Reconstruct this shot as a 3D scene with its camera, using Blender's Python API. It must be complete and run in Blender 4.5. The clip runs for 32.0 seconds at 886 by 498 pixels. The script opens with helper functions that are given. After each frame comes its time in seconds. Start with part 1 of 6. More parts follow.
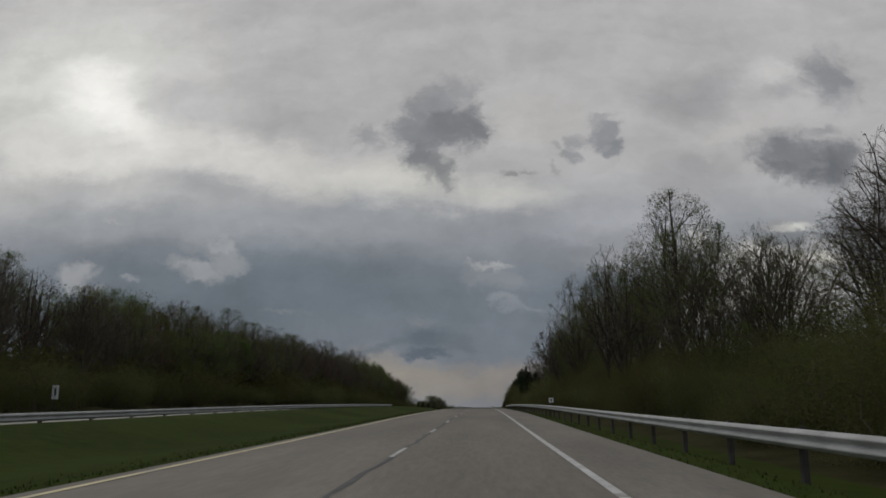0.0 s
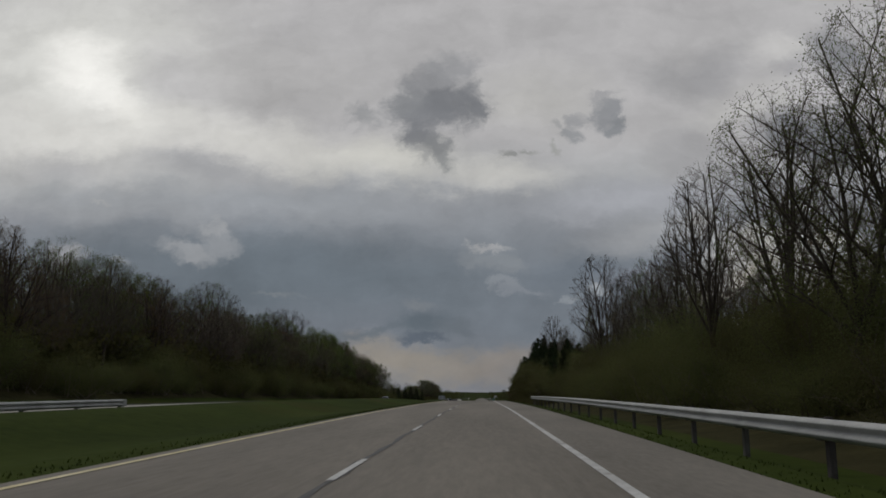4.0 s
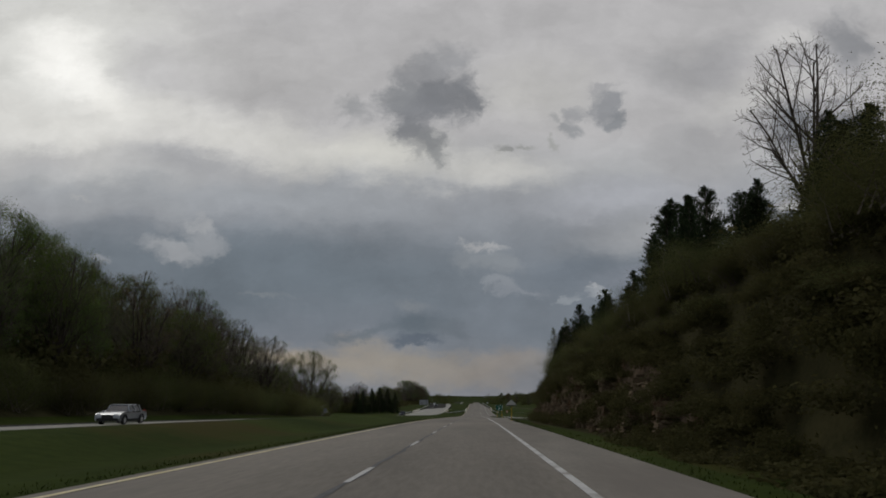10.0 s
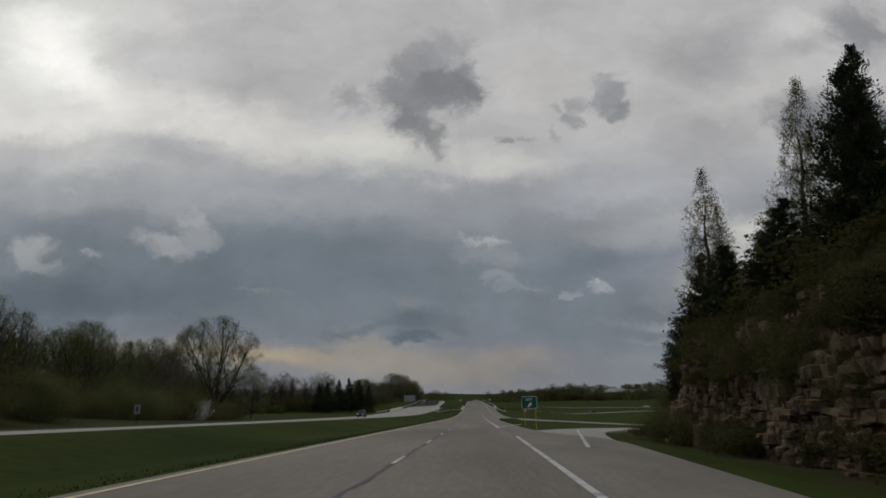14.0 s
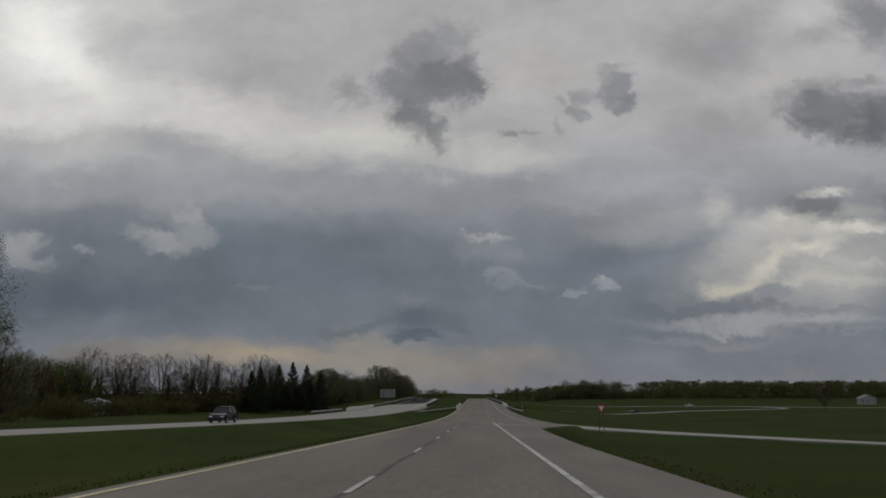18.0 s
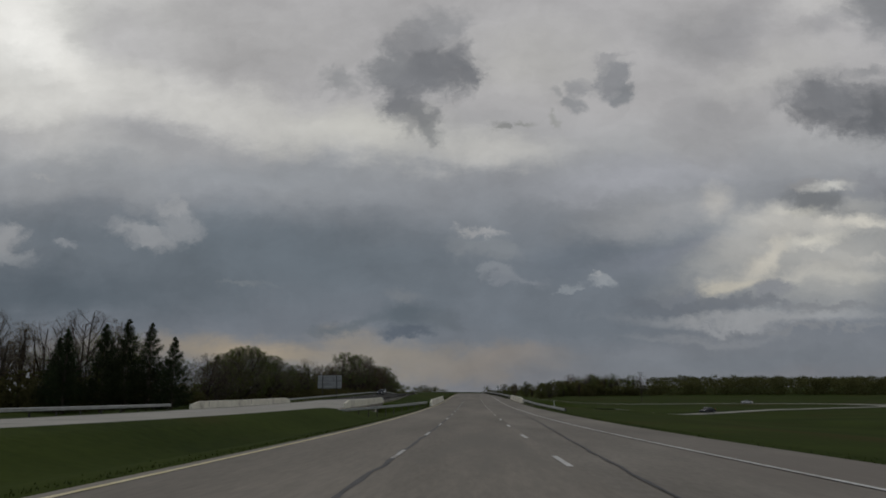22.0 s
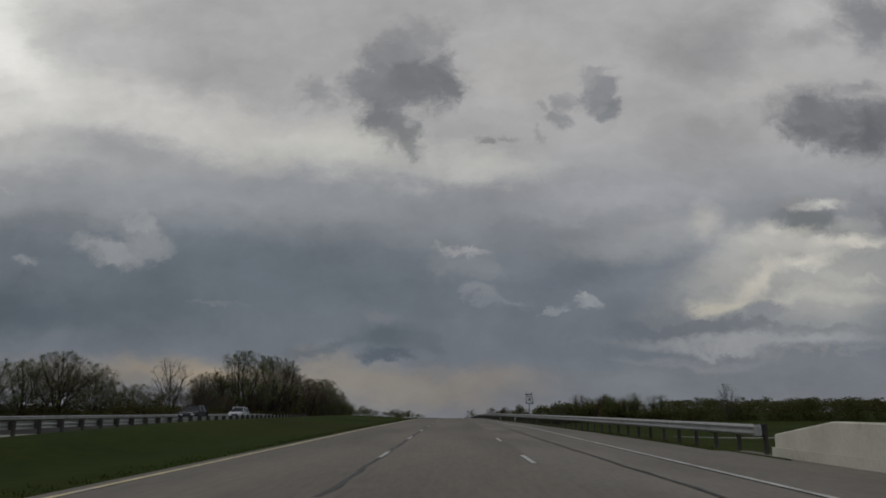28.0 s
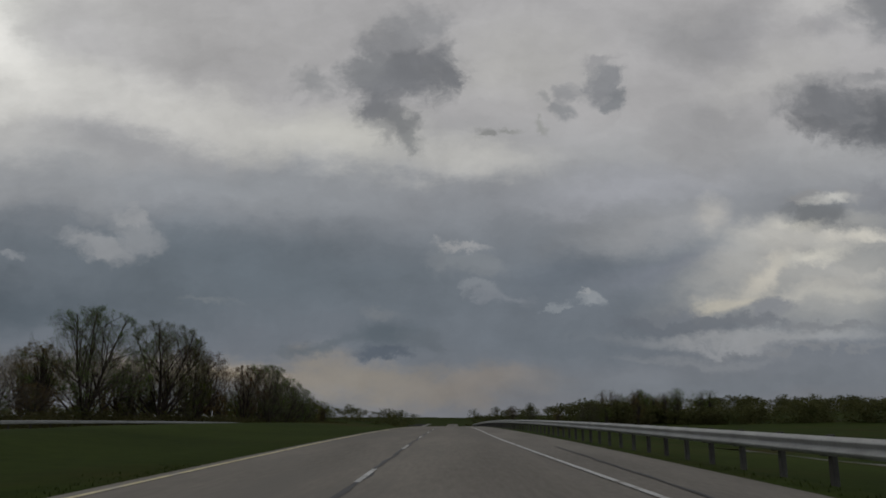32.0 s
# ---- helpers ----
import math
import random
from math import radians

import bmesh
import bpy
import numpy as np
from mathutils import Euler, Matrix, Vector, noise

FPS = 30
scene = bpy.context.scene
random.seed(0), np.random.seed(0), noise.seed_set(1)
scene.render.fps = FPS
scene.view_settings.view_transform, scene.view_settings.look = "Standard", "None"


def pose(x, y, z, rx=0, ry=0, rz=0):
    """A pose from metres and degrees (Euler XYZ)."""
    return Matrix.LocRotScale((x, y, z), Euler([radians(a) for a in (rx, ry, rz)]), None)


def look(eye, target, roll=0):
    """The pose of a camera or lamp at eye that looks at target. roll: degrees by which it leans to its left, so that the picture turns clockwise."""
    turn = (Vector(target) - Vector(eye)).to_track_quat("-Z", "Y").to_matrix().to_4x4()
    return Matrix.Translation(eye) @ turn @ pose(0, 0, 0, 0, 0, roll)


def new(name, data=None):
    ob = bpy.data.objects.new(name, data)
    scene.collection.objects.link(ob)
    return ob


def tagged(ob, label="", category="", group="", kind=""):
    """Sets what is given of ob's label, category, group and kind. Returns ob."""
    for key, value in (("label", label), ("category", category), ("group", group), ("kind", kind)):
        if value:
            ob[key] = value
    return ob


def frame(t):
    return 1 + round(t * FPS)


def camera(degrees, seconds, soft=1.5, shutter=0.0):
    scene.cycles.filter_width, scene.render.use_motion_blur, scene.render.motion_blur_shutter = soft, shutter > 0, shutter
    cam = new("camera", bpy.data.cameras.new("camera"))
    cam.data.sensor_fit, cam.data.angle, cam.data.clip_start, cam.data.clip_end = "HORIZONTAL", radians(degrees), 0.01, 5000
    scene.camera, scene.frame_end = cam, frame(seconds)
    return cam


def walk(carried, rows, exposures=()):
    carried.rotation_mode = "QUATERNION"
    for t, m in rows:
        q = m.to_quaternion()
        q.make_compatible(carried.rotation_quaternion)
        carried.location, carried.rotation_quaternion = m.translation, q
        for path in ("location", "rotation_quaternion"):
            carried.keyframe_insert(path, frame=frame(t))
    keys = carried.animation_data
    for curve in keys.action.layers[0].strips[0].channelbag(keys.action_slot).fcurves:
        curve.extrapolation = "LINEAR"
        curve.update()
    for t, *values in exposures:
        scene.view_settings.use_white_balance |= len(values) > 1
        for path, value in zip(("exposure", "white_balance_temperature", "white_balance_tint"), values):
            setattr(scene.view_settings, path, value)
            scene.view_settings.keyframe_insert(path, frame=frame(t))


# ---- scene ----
# ---- the camera and its way ----
LENS = 60.0
SPEED = 26.0
EYE = 1.17
KNOT_Y = [-160, -60, -20, 22, 64, 106, 148, 190, 232, 274, 316, 358, 400, 442, 484, 526, 568, 610, 652, 694, 736,
          778, 820, 862, 904, 960, 1050, 1200, 1500, 2200, 5000]
KNOT_Z = [-1.2, -0.5, -0.19, 0.0, 0.33, 0.40, 0.38, 0.10, -0.27, -1.01, -1.81, -2.81, -3.93, -5.09, -6.23, -7.34,
          -8.33, -9.04, -9.35, -9.47, -9.22, -8.83, -8.58, -8.36, -8.45, -9.0, -10.5, -13.5, -16.0, -16.0, -16.0]


def profile(y):
    """Height of the road surface at y, in smooth steps from knot to knot."""
    y = np.asarray(y, float)
    wide = [np.interp(y + d, KNOT_Y, KNOT_Z) for d in (-24, -12, 0, 12, 24)]
    return sum(w * z for w, z in zip((0.1, 0.2, 0.4, 0.2, 0.1), wide))


cam = camera(LENS, 32.0, soft=1.8)
WAY = [  # seconds, offset in the lane, pitch above level, turn to the left
    (0, 0.12, 11.46, 2.98), (0.5, 0.11, 11.04, 2.99), (1, 0.11, 11.16, 2.99), (1.5, 0.1, 11.35, 3), (2, 0.09, 10.9, 3.01),
    (2.5, 0.09, 10.89, 3.02), (3, 0.08, 10.64, 3.03), (3.5, 0.1, 10.24, 2.95), (5.5, 0.16, 11, 2.64), (6, 0.18, 10.76, 2.57),
    (6.5, 0.19, 12.17, 2.55), (7, 0.2, 11.68, 2.54), (7.5, 0.21, 11.43, 2.53), (8, 0.21, 10.68, 2.53), (8.5, 0.22, 10.8, 2.52),
    (9, 0.23, 10.62, 2.51), (9.5, 0.24, 10.65, 2.5), (10, 0.25, 10.64, 2.49), (10.5, 0.22, 10.65, 2.46), (11, 0.18, 10.7, 2.43),
    (11.5, 0.15, 10.46, 2.41), (12, 0.12, 10.55, 2.38), (12.5, 0.08, 10.47, 2.35), (13, 0.05, 10.48, 2.32),
    (13.5, 0.09, 10.33, 2.39), (14, 0.12, 10.51, 2.46), (14.5, 0.16, 10.48, 2.53), (16.5, 0.3, 10.4, 2.82),
    (17, 0.25, 10.29, 2.76), (17.5, 0.21, 10.76, 2.7), (18, 0.16, 10.53, 2.65), (18.5, 0.12, 10.75, 2.59),
    (19, 0.07, 10.89, 2.53), (19.5, 0.01, 9.97, 2.47), (20, -0.05, 10.32, 2.41), (20.5, -0.05, 9.35, 2.35),
    (21, -0.05, 10.72, 2.28), (21.5, -0.05, 10.25, 2.22), (22, -0.05, 10.44, 2.16), (22.5, -0.05, 11.24, 2.03),
    (23, -0.05, 11.26, 1.9), (23.5, -0.04, 11.65, 1.82), (24, -0.02, 12.24, 1.73), (24.5, -0.01, 11.74, 1.65),
    (26.5, 0.05, 12.31, 1.11), (27, 0.04, 12.89, 1), (27.5, 0.04, 13.38, 0.89), (28, 0.03, 12.31, 0.78),
    (28.5, 0.02, 12.56, 0.78), (29, 0.01, 13.41, 0.78), (29.5, 0.01, 12.9, 0.78), (30, 0, 12.95, 0.78),
    (30.5, -0.05, 12.92, 0.77), (31, -0.1, 12.49, 0.76), (31.5, -0.15, 12.54, 0.75), (32, -0.2, 12.26, 0.74),
]
walk(cam, [(t, pose(x, SPEED * t, float(profile(SPEED * t)) + EYE, 90 + pitch, 0, turn)) for t, x, pitch, turn in WAY],
     exposures=[(0, 0.12), (8, 0.13), (10, 0.19), (13, 0.26), (14.5, 0.18), (16.5, 0.05), (18, 0.04), (24, 0.0), (26.5, 0.05), (27, -0.05), (29, -0.05), (32, -0.03)])


# ---- world, sun, sky ----
def lin(r, g, b):
    return tuple(((c / 255 + 0.055) / 1.055) ** 2.4 if c > 10 else c / 255 / 12.92 for c in (r, g, b)) + (1.0,)


world = bpy.data.worlds.new("overcast_world")
world.use_nodes = True
scene.world = world
wn, wl = world.node_tree.nodes, world.node_tree.links
wn.clear()
w_out, w_add = wn.new("ShaderNodeOutputWorld"), wn.new("ShaderNodeAddShader")
w_sky, w_bg, w_grey = wn.new("ShaderNodeTexSky"), wn.new("ShaderNodeBackground"), wn.new("ShaderNodeBackground")
w_sky.sky_type, w_sky.sun_disc, w_sky.sun_elevation, w_sky.sun_rotation = "NISHITA", False, radians(48), radians(-32)
w_bg.inputs["Strength"].default_value = 0.05
w_grey.inputs["Color"].default_value = (1.0, 0.985, 0.95, 1)
w_grey.inputs["Strength"].default_value = 0.27
wl.new(w_sky.outputs[0], w_bg.inputs["Color"])
wl.new(w_bg.outputs[0], w_add.inputs[0])
wl.new(w_grey.outputs[0], w_add.inputs[1])
wl.new(w_add.outputs[0], w_out.inputs["Surface"])

sun = new("sun", bpy.data.lights.new("sun", "SUN"))
sun.data.energy, sun.data.angle, sun.data.color = 0.5, radians(20), (1.0, 0.96, 0.9)
sun.matrix_world = look((-35, 55, 72), (0, 0, 0))


class Nodes:
    """Short hand for building a node tree."""

    def __init__(self, tree):
        self.tree = tree

    def add(self, kind, operation="", data_type="", vector_type="", interpolation_type=""):
        n = self.tree.nodes.new(kind)
        if operation:
            n.operation = operation
        if data_type:
            n.data_type = data_type
        if vector_type:
            n.vector_type = vector_type
        if interpolation_type:
            n.interpolation_type = interpolation_type
        return n

    def link(self, a, b):
        self.tree.links.new(a, b)

    def math(self, op, a, b=None):
        n = self.add("ShaderNodeMath", operation=op)
        for i, v in enumerate((a, b)):
            if v is None:
                continue
            if isinstance(v, (int, float)):
                n.inputs[i].default_value = v
            else:
                self.link(v, n.inputs[i])
        return n.outputs[0]

    def noise(self, vector, scale, detail=4.0, rough=0.55):
        n = self.add("ShaderNodeTexNoise")
        n.inputs["Scale"].default_value, n.inputs["Detail"].default_value, n.inputs["Roughness"].default_value = scale, detail, rough
        if vector is not None:
            self.link(vector, n.inputs["Vector"])
        return n

    def ramp(self, fac, stops):
        n = self.add("ShaderNodeValToRGB")
        e = n.color_ramp.elements
        while len(e) < len(stops):
            e.new(0.5)
        for el, (p, c) in zip(e, stops):
            el.position, el.color = p, c
        self.link(fac, n.inputs[0])
        return n.outputs[0]

    def mix(self, fac, a, b):
        n = self.add("ShaderNodeMix", data_type="RGBA")
        for v, s in ((fac, n.inputs[0]), (a, n.inputs[6]), (b, n.inputs[7])):
            if isinstance(v, (int, float, tuple)):
                s.default_value = v
            else:
                self.link(v, s)
        return n.outputs[2]


SKY_HALF = math.tan(radians(7.2))


def cloud_material(side):
    """The clouded sky as seen from the road: layers of cloud, by bearing and height; one half of it, west or east of a bearing."""
    m = bpy.data.materials.new(side + "_cloud_sky")
    m.use_nodes = True
    m.node_tree.nodes.clear()
    n = Nodes(m.node_tree)
    geo = n.add("ShaderNodeNewGeometry")
    sep = n.add("ShaderNodeSeparateXYZ")
    n.link(geo.outputs["Position"], sep.inputs[0])
    ahead = n.math("MAXIMUM", n.math("SUBTRACT", sep.outputs[1], 494.0), 300.0)
    u = n.math("DIVIDE", sep.outputs[0], ahead)
    v = n.math("DIVIDE", n.math("ADD", sep.outputs[2], 4.9), ahead)
    flat = n.add("ShaderNodeCombineXYZ")
    n.link(u, flat.inputs[0])
    n.link(v, flat.inputs[1])

    def warp(scale, amount, detail, stretch=1.0, src=flat.outputs[0]):
        st = n.add("ShaderNodeMapping")
        st.inputs["Scale"].default_value = (1, stretch, 1)
        n.link(src, st.inputs[0])
        t = n.noise(st.outputs[0], scale, detail, 0.66)
        sub = n.add("ShaderNodeVectorMath", operation="SUBTRACT")
        n.link(t.outputs["Color"], sub.inputs[0])
        sub.inputs[1].default_value = (0.5, 0.5, 0.5)
        sc = n.add("ShaderNodeVectorMath", operation="MULTIPLY_ADD")
        n.link(sub.outputs[0], sc.inputs[0])
        sc.inputs[1].default_value = (amount, amount * 0.8, 0)
        n.link(src, sc.inputs[2])
        return sc.outputs[0]

    broad = warp(4.0, 0.17, 7.0, 1.7)
    curl = warp(8.0, 0.11, 10.0, 1.3)
    fine = warp(30.0, 0.050, 9.0, 1.2, curl)
    sb = n.add("ShaderNodeSeparateXYZ")
    n.link(broad, sb.inputs[0])
    low = n.math("ADD", n.math("MULTIPLY", sb.outputs[1], 0.5), n.math("MULTIPLY", v, 0.5))
    col = n.ramp(n.math("MULTIPLY", low, 1.5), [
        (0.0, lin(118, 120, 125)), (0.06, lin(116, 120, 126)), (0.13, lin(110, 116, 124)), (0.19, lin(109, 116, 124)),
        (0.30, lin(116, 122, 129)), (0.40, lin(137, 140, 145)), (0.48, lin(158, 159, 161)), (0.56, lin(168, 167, 168)), (0.72, lin(168, 167, 168)),
        (0.9, lin(168, 167, 168))])

    # ragged edges for each kind of cloud
    frayed = {}
    for kind, vec, scale, depth in (("broad", broad, 7.0, 0.5), ("curl", curl, 20.0, 0.7), ("fine", curl, 40.0, 1.0)):
        t = n.noise(vec, scale, 8.0, 0.62)
        frayed[kind] = n.math("MULTIPLY", n.math("SUBTRACT", t.outputs[0], 0.5), depth)
    layer = {"broad": broad, "curl": curl, "fine": fine}

    def blob(col, kind, uu, vv, ru, rv, turn, colour, strength, soft):
        """An uneven patch of cloud of half-axes ru, rv round (uu, vv), where it reaches this half."""
        reach = 1.7 * max(ru, rv) + 0.13
        if (uu - reach > SKY_HALF) if side == "west" else (uu + reach < SKY_HALF):
            return col
        mp = n.add("ShaderNodeMapping", vector_type="TEXTURE")
        mp.inputs["Location"].default_value = (uu, vv, 0)
        mp.inputs["Rotation"].default_value = (0, 0, radians(turn))
        mp.inputs["Scale"].default_value = (ru, rv, 1)
        n.link(layer[kind], mp.inputs[0])
        ln = n.add("ShaderNodeVectorMath", operation="LENGTH")
        fl = n.add("ShaderNodeVectorMath", operation="MULTIPLY")
        fl.inputs[1].default_value = (1, 1, 0)
        n.link(mp.outputs[0], fl.inputs[0])
        n.link(fl.outputs[0], ln.inputs[0])
        mr = n.add("ShaderNodeMapRange", interpolation_type="SMOOTHSTEP")
        mr.inputs["From Min"].default_value, mr.inputs["From Max"].default_value = 1 + soft * 0.5, 1 - soft
        mr.inputs["To Max"].default_value = strength
        n.link(n.math("ADD", ln.outputs["Value"], frayed[kind]), mr.inputs["Value"])
        return n.mix(mr.outputs[0], col, lin(*colour))

    col = blob(col, "broad", -0.660, 0.514, 0.277, 0.203, -10, (205, 205, 201), 0.95, 0.95)
    col = blob(col, "broad", -0.640, 0.515, 0.075, 0.060, -30, (229, 228, 224), 0.9, 0.9)
    col = blob(col, "broad", -0.575, 0.462, 0.080, 0.038, -38, (228, 227, 223), 0.9, 0.85)
    col = blob(col, "curl", -0.545, 0.430, 0.040, 0.020, -30, (228, 227, 222), 0.7, 0.9)
    col = blob(col, "broad", -0.623, 0.402, 0.189, 0.051, -4, (204, 203, 199), 0.8, 0.95)
    col = blob(col, "broad", -0.467, 0.493, 0.090, 0.052, -25, (182, 181, 182), 0.7, 0.9)
    col = blob(col, "broad", -0.471, 0.433, 0.122, 0.034, -10, (204, 203, 199), 0.6, 0.95)
    col = blob(col, "broad", -0.287, 0.480, 0.121, 0.077, 0, (162, 161, 161), 0.75, 0.95)
    col = blob(col, "broad", -0.346, 0.376, 0.120, 0.040, -6, (203, 202, 198), 0.85, 0.9)
    col = blob(col, "broad", -0.156, 0.340, 0.133, 0.041, -8, (193, 192, 186), 0.85, 0.9)
    col = blob(col, "broad", 0.029, 0.314, 0.099, 0.027, 4, (190, 189, 185), 0.75, 0.9)
    col = blob(col, "broad", 0.086, 0.439, 0.109, 0.050, 0, (176, 175, 172), 0.6, 0.95)
    col = blob(col, "broad", -0.642, 0.348, 0.089, 0.028, 0, (160, 160, 162), 0.7, 0.9)
    col = blob(col, "broad", -0.432, 0.339, 0.112, 0.025, -10, (152, 153, 156), 0.75, 0.9)
    col = blob(col, "broad", -0.282, 0.359, 0.055, 0.015, 0, (184, 183, 180), 0.4, 0.9)
    col = blob(col, "broad", -0.587, 0.290, 0.184, 0.041, -4, (143, 146, 150), 0.85, 0.9)
    col = blob(col, "broad", -0.279, 0.278, 0.218, 0.032, -2, (147, 151, 156), 0.75, 0.9)
    col = blob(col, "broad", 0.217, 0.279, 0.149, 0.031, 8, (158, 160, 166), 0.8, 0.9)
    col = blob(col, "broad", 0.326, 0.353, 0.082, 0.056, 20, (152, 152, 154), 0.75, 0.9)
    col = blob(col, "broad", 0.296, 0.472, 0.069, 0.030, 0, (152, 152, 154), 0.7, 0.9)
    col = blob(col, "broad", 0.373, 0.483, 0.046, 0.038, 20, (150, 150, 153), 0.6, 0.9)
    col = blob(col, "broad", 0.475, 0.510, 0.061, 0.029, 0, (190, 189, 188), 0.7, 0.9)
    col = blob(col, "broad", 0.407, 0.424, 0.098, 0.028, 10, (178, 177, 175), 0.6, 0.9)
    col = blob(col, "broad", 0.252, 0.225, 0.125, 0.035, 10, (154, 155, 157), 0.65, 0.95)
    col = blob(col, "broad", -0.375, 0.188, 0.325, 0.054, -2, (96, 105, 113), 0.7, 0.95)
    col = blob(col, "broad", -0.548, 0.124, 0.233, 0.040, 0, (80, 89, 97), 0.85, 0.95)
    col = blob(col, "broad", -0.212, 0.149, 0.250, 0.053, -2, (98, 107, 115), 0.7, 0.95)
    col = blob(col, "broad", 0.146, 0.161, 0.103, 0.033, 10, (103, 111, 120), 0.8, 0.9)
    col = blob(col, "broad", 0.256, 0.168, 0.087, 0.019, 16, (120, 125, 134), 0.75, 0.9)
    col = blob(col, "broad", 0.114, 0.088, 0.175, 0.029, 0, (103, 111, 119), 0.6, 0.95)
    col = blob(col, "broad", -0.299, 0.055, 0.200, 0.020, 0, (146, 136, 121), 0.8, 0.95)
    col = blob(col, "broad", -0.276, 0.050, 0.100, 0.014, 0, (158, 145, 123), 0.5, 0.95)
    col = blob(col, "broad", -0.106, 0.039, 0.154, 0.022, 0, (139, 132, 121), 0.75, 0.95)
    col = blob(col, "broad", 0.033, 0.039, 0.087, 0.023, 0, (133, 126, 119), 0.75, 0.95)
    col = blob(col, "broad", -0.479, 0.040, 0.152, 0.018, 0, (118, 114, 108), 0.7, 0.95)
    col = blob(col, "broad", 0.347, 0.033, 0.296, 0.023, 0, (112, 118, 125), 0.75, 0.95)
    col = blob(col, "broad", 0.458, 0.167, 0.140, 0.070, 8, (184, 182, 176), 0.65, 0.95)
    col = blob(col, "broad", 0.352, 0.190, 0.080, 0.030, 34, (168, 168, 166), 0.6, 0.95)
    col = blob(col, "broad", 0.331, 0.160, 0.085, 0.050, 30, (180, 177, 170), 0.3, 0.95)
    col = blob(col, "fine", 0.410, 0.197, 0.043, 0.011, 20, (172, 171, 168), 0.6, 0.8)
    col = blob(col, "fine", 0.468, 0.196, 0.050, 0.007, 8, (178, 177, 172), 0.6, 0.8)
    col = blob(col, "fine", 0.428, 0.145, 0.064, 0.009, 10, (178, 176, 170), 0.55, 0.9)
    col = blob(col, "fine", 0.508, 0.166, 0.043, 0.007, 0, (182, 180, 174), 0.5, 0.9)
    col = blob(col, "broad", 0.413, 0.223, 0.109, 0.023, 6, (196, 194, 188), 0.7, 0.95)
    col = blob(col, "curl", 0.349, 0.145, 0.065, 0.015, 32, (206, 199, 183), 0.33, 0.95)
    col = blob(col, "curl", 0.383, 0.167, 0.043, 0.012, 34, (216, 210, 196), 0.34, 0.95)
    col = blob(col, "curl", 0.326, 0.125, 0.043, 0.009, 16, (204, 196, 176), 0.4, 0.95)
    col = blob(col, "curl", 0.438, 0.183, 0.036, 0.010, 14, (224, 220, 207), 0.6, 0.95)
    col = blob(col, "curl", 0.492, 0.215, 0.043, 0.010, 10, (230, 225, 212), 0.6, 0.95)
    col = blob(col, "curl", 0.313, 0.237, 0.029, 0.020, 20, (196, 192, 184), 0.43, 0.95)
    col = blob(col, "curl", 0.463, 0.137, 0.085, 0.010, 4, (190, 188, 180), 0.5, 0.95)
    col = blob(col, "fine", 0.263, 0.110, 0.045, 0.015, 4, (116, 121, 128), 0.9, 0.5)
    col = blob(col, "fine", 0.245, 0.102, 0.058, 0.009, -4, (106, 112, 120), 0.85, 0.5)
    col = blob(col, "fine", 0.302, 0.101, 0.043, 0.009, 0, (108, 113, 120), 0.8, 0.5)
    col = blob(col, "fine", 0.376, 0.123, 0.034, 0.013, 6, (128, 131, 136), 0.9, 0.5)
    col = blob(col, "fine", 0.367, 0.106, 0.046, 0.009, 0, (112, 116, 122), 0.85, 0.5)
    col = blob(col, "fine", 0.445, 0.099, 0.078, 0.005, 0, (122, 125, 129), 0.8, 0.6)
    col = blob(col, "curl", 0.366, 0.087, 0.164, 0.009, 0, (164, 165, 166), 0.6, 0.95)
    col = blob(col, "fine", 0.322, 0.080, 0.064, 0.006, 0, (150, 152, 155), 0.7, 0.7)
    col = blob(col, "fine", 0.421, 0.074, 0.127, 0.004, 0, (126, 129, 133), 0.7, 0.7)
    col = blob(col, "curl", 0.293, 0.064, 0.107, 0.006, 0, (136, 139, 143), 0.5, 0.9)
    col = blob(col, "fine", 0.477, 0.371, 0.068, 0.042, -8, (112, 114, 118), 0.95, 0.75)
    col = blob(col, "fine", 0.460, 0.343, 0.044, 0.017, -4, (104, 106, 110), 0.8, 0.7)
    col = blob(col, "fine", 0.523, 0.348, 0.032, 0.038, 0, (98, 101, 106), 0.9, 0.78)
    col = blob(col, "fine", 0.544, 0.373, 0.044, 0.032, 0, (108, 110, 114), 0.9, 0.78)
    col = blob(col, "fine", 0.526, 0.416, 0.030, 0.010, 8, (132, 133, 136), 0.7, 0.7)
    col = blob(col, "fine", 0.547, 0.504, 0.045, 0.048, 0, (122, 124, 128), 0.85, 0.7)
    col = blob(col, "fine", 0.488, 0.489, 0.045, 0.017, 10, (150, 150, 153), 0.6, 0.8)
    col = blob(col, "fine", 0.439, 0.236, 0.036, 0.021, -8, (113, 116, 119), 0.92, 0.7)
    col = blob(col, "fine", 0.430, 0.258, 0.022, 0.009, 0, (141, 141, 142), 0.7, 0.7)
    col = blob(col, "fine", 0.482, 0.261, 0.025, 0.011, 10, (143, 144, 146), 0.7, 0.7)
    col = blob(col, "fine", 0.525, 0.263, 0.036, 0.020, -14, (130, 132, 137), 0.88, 0.78)
    col = blob(col, "fine", 0.534, 0.240, 0.017, 0.020, 0, (118, 121, 126), 0.8, 0.78)
    col = blob(col, "curl", 0.461, 0.256, 0.026, 0.008, 10, (233, 231, 221), 0.43, 0.95)
    col = blob(col, "curl", 0.419, 0.218, 0.029, 0.007, 0, (216, 213, 202), 0.43, 0.95)
    col = blob(col, "fine", -0.076, 0.417, 0.072, 0.038, -10, (116, 118, 122), 0.95, 0.7)
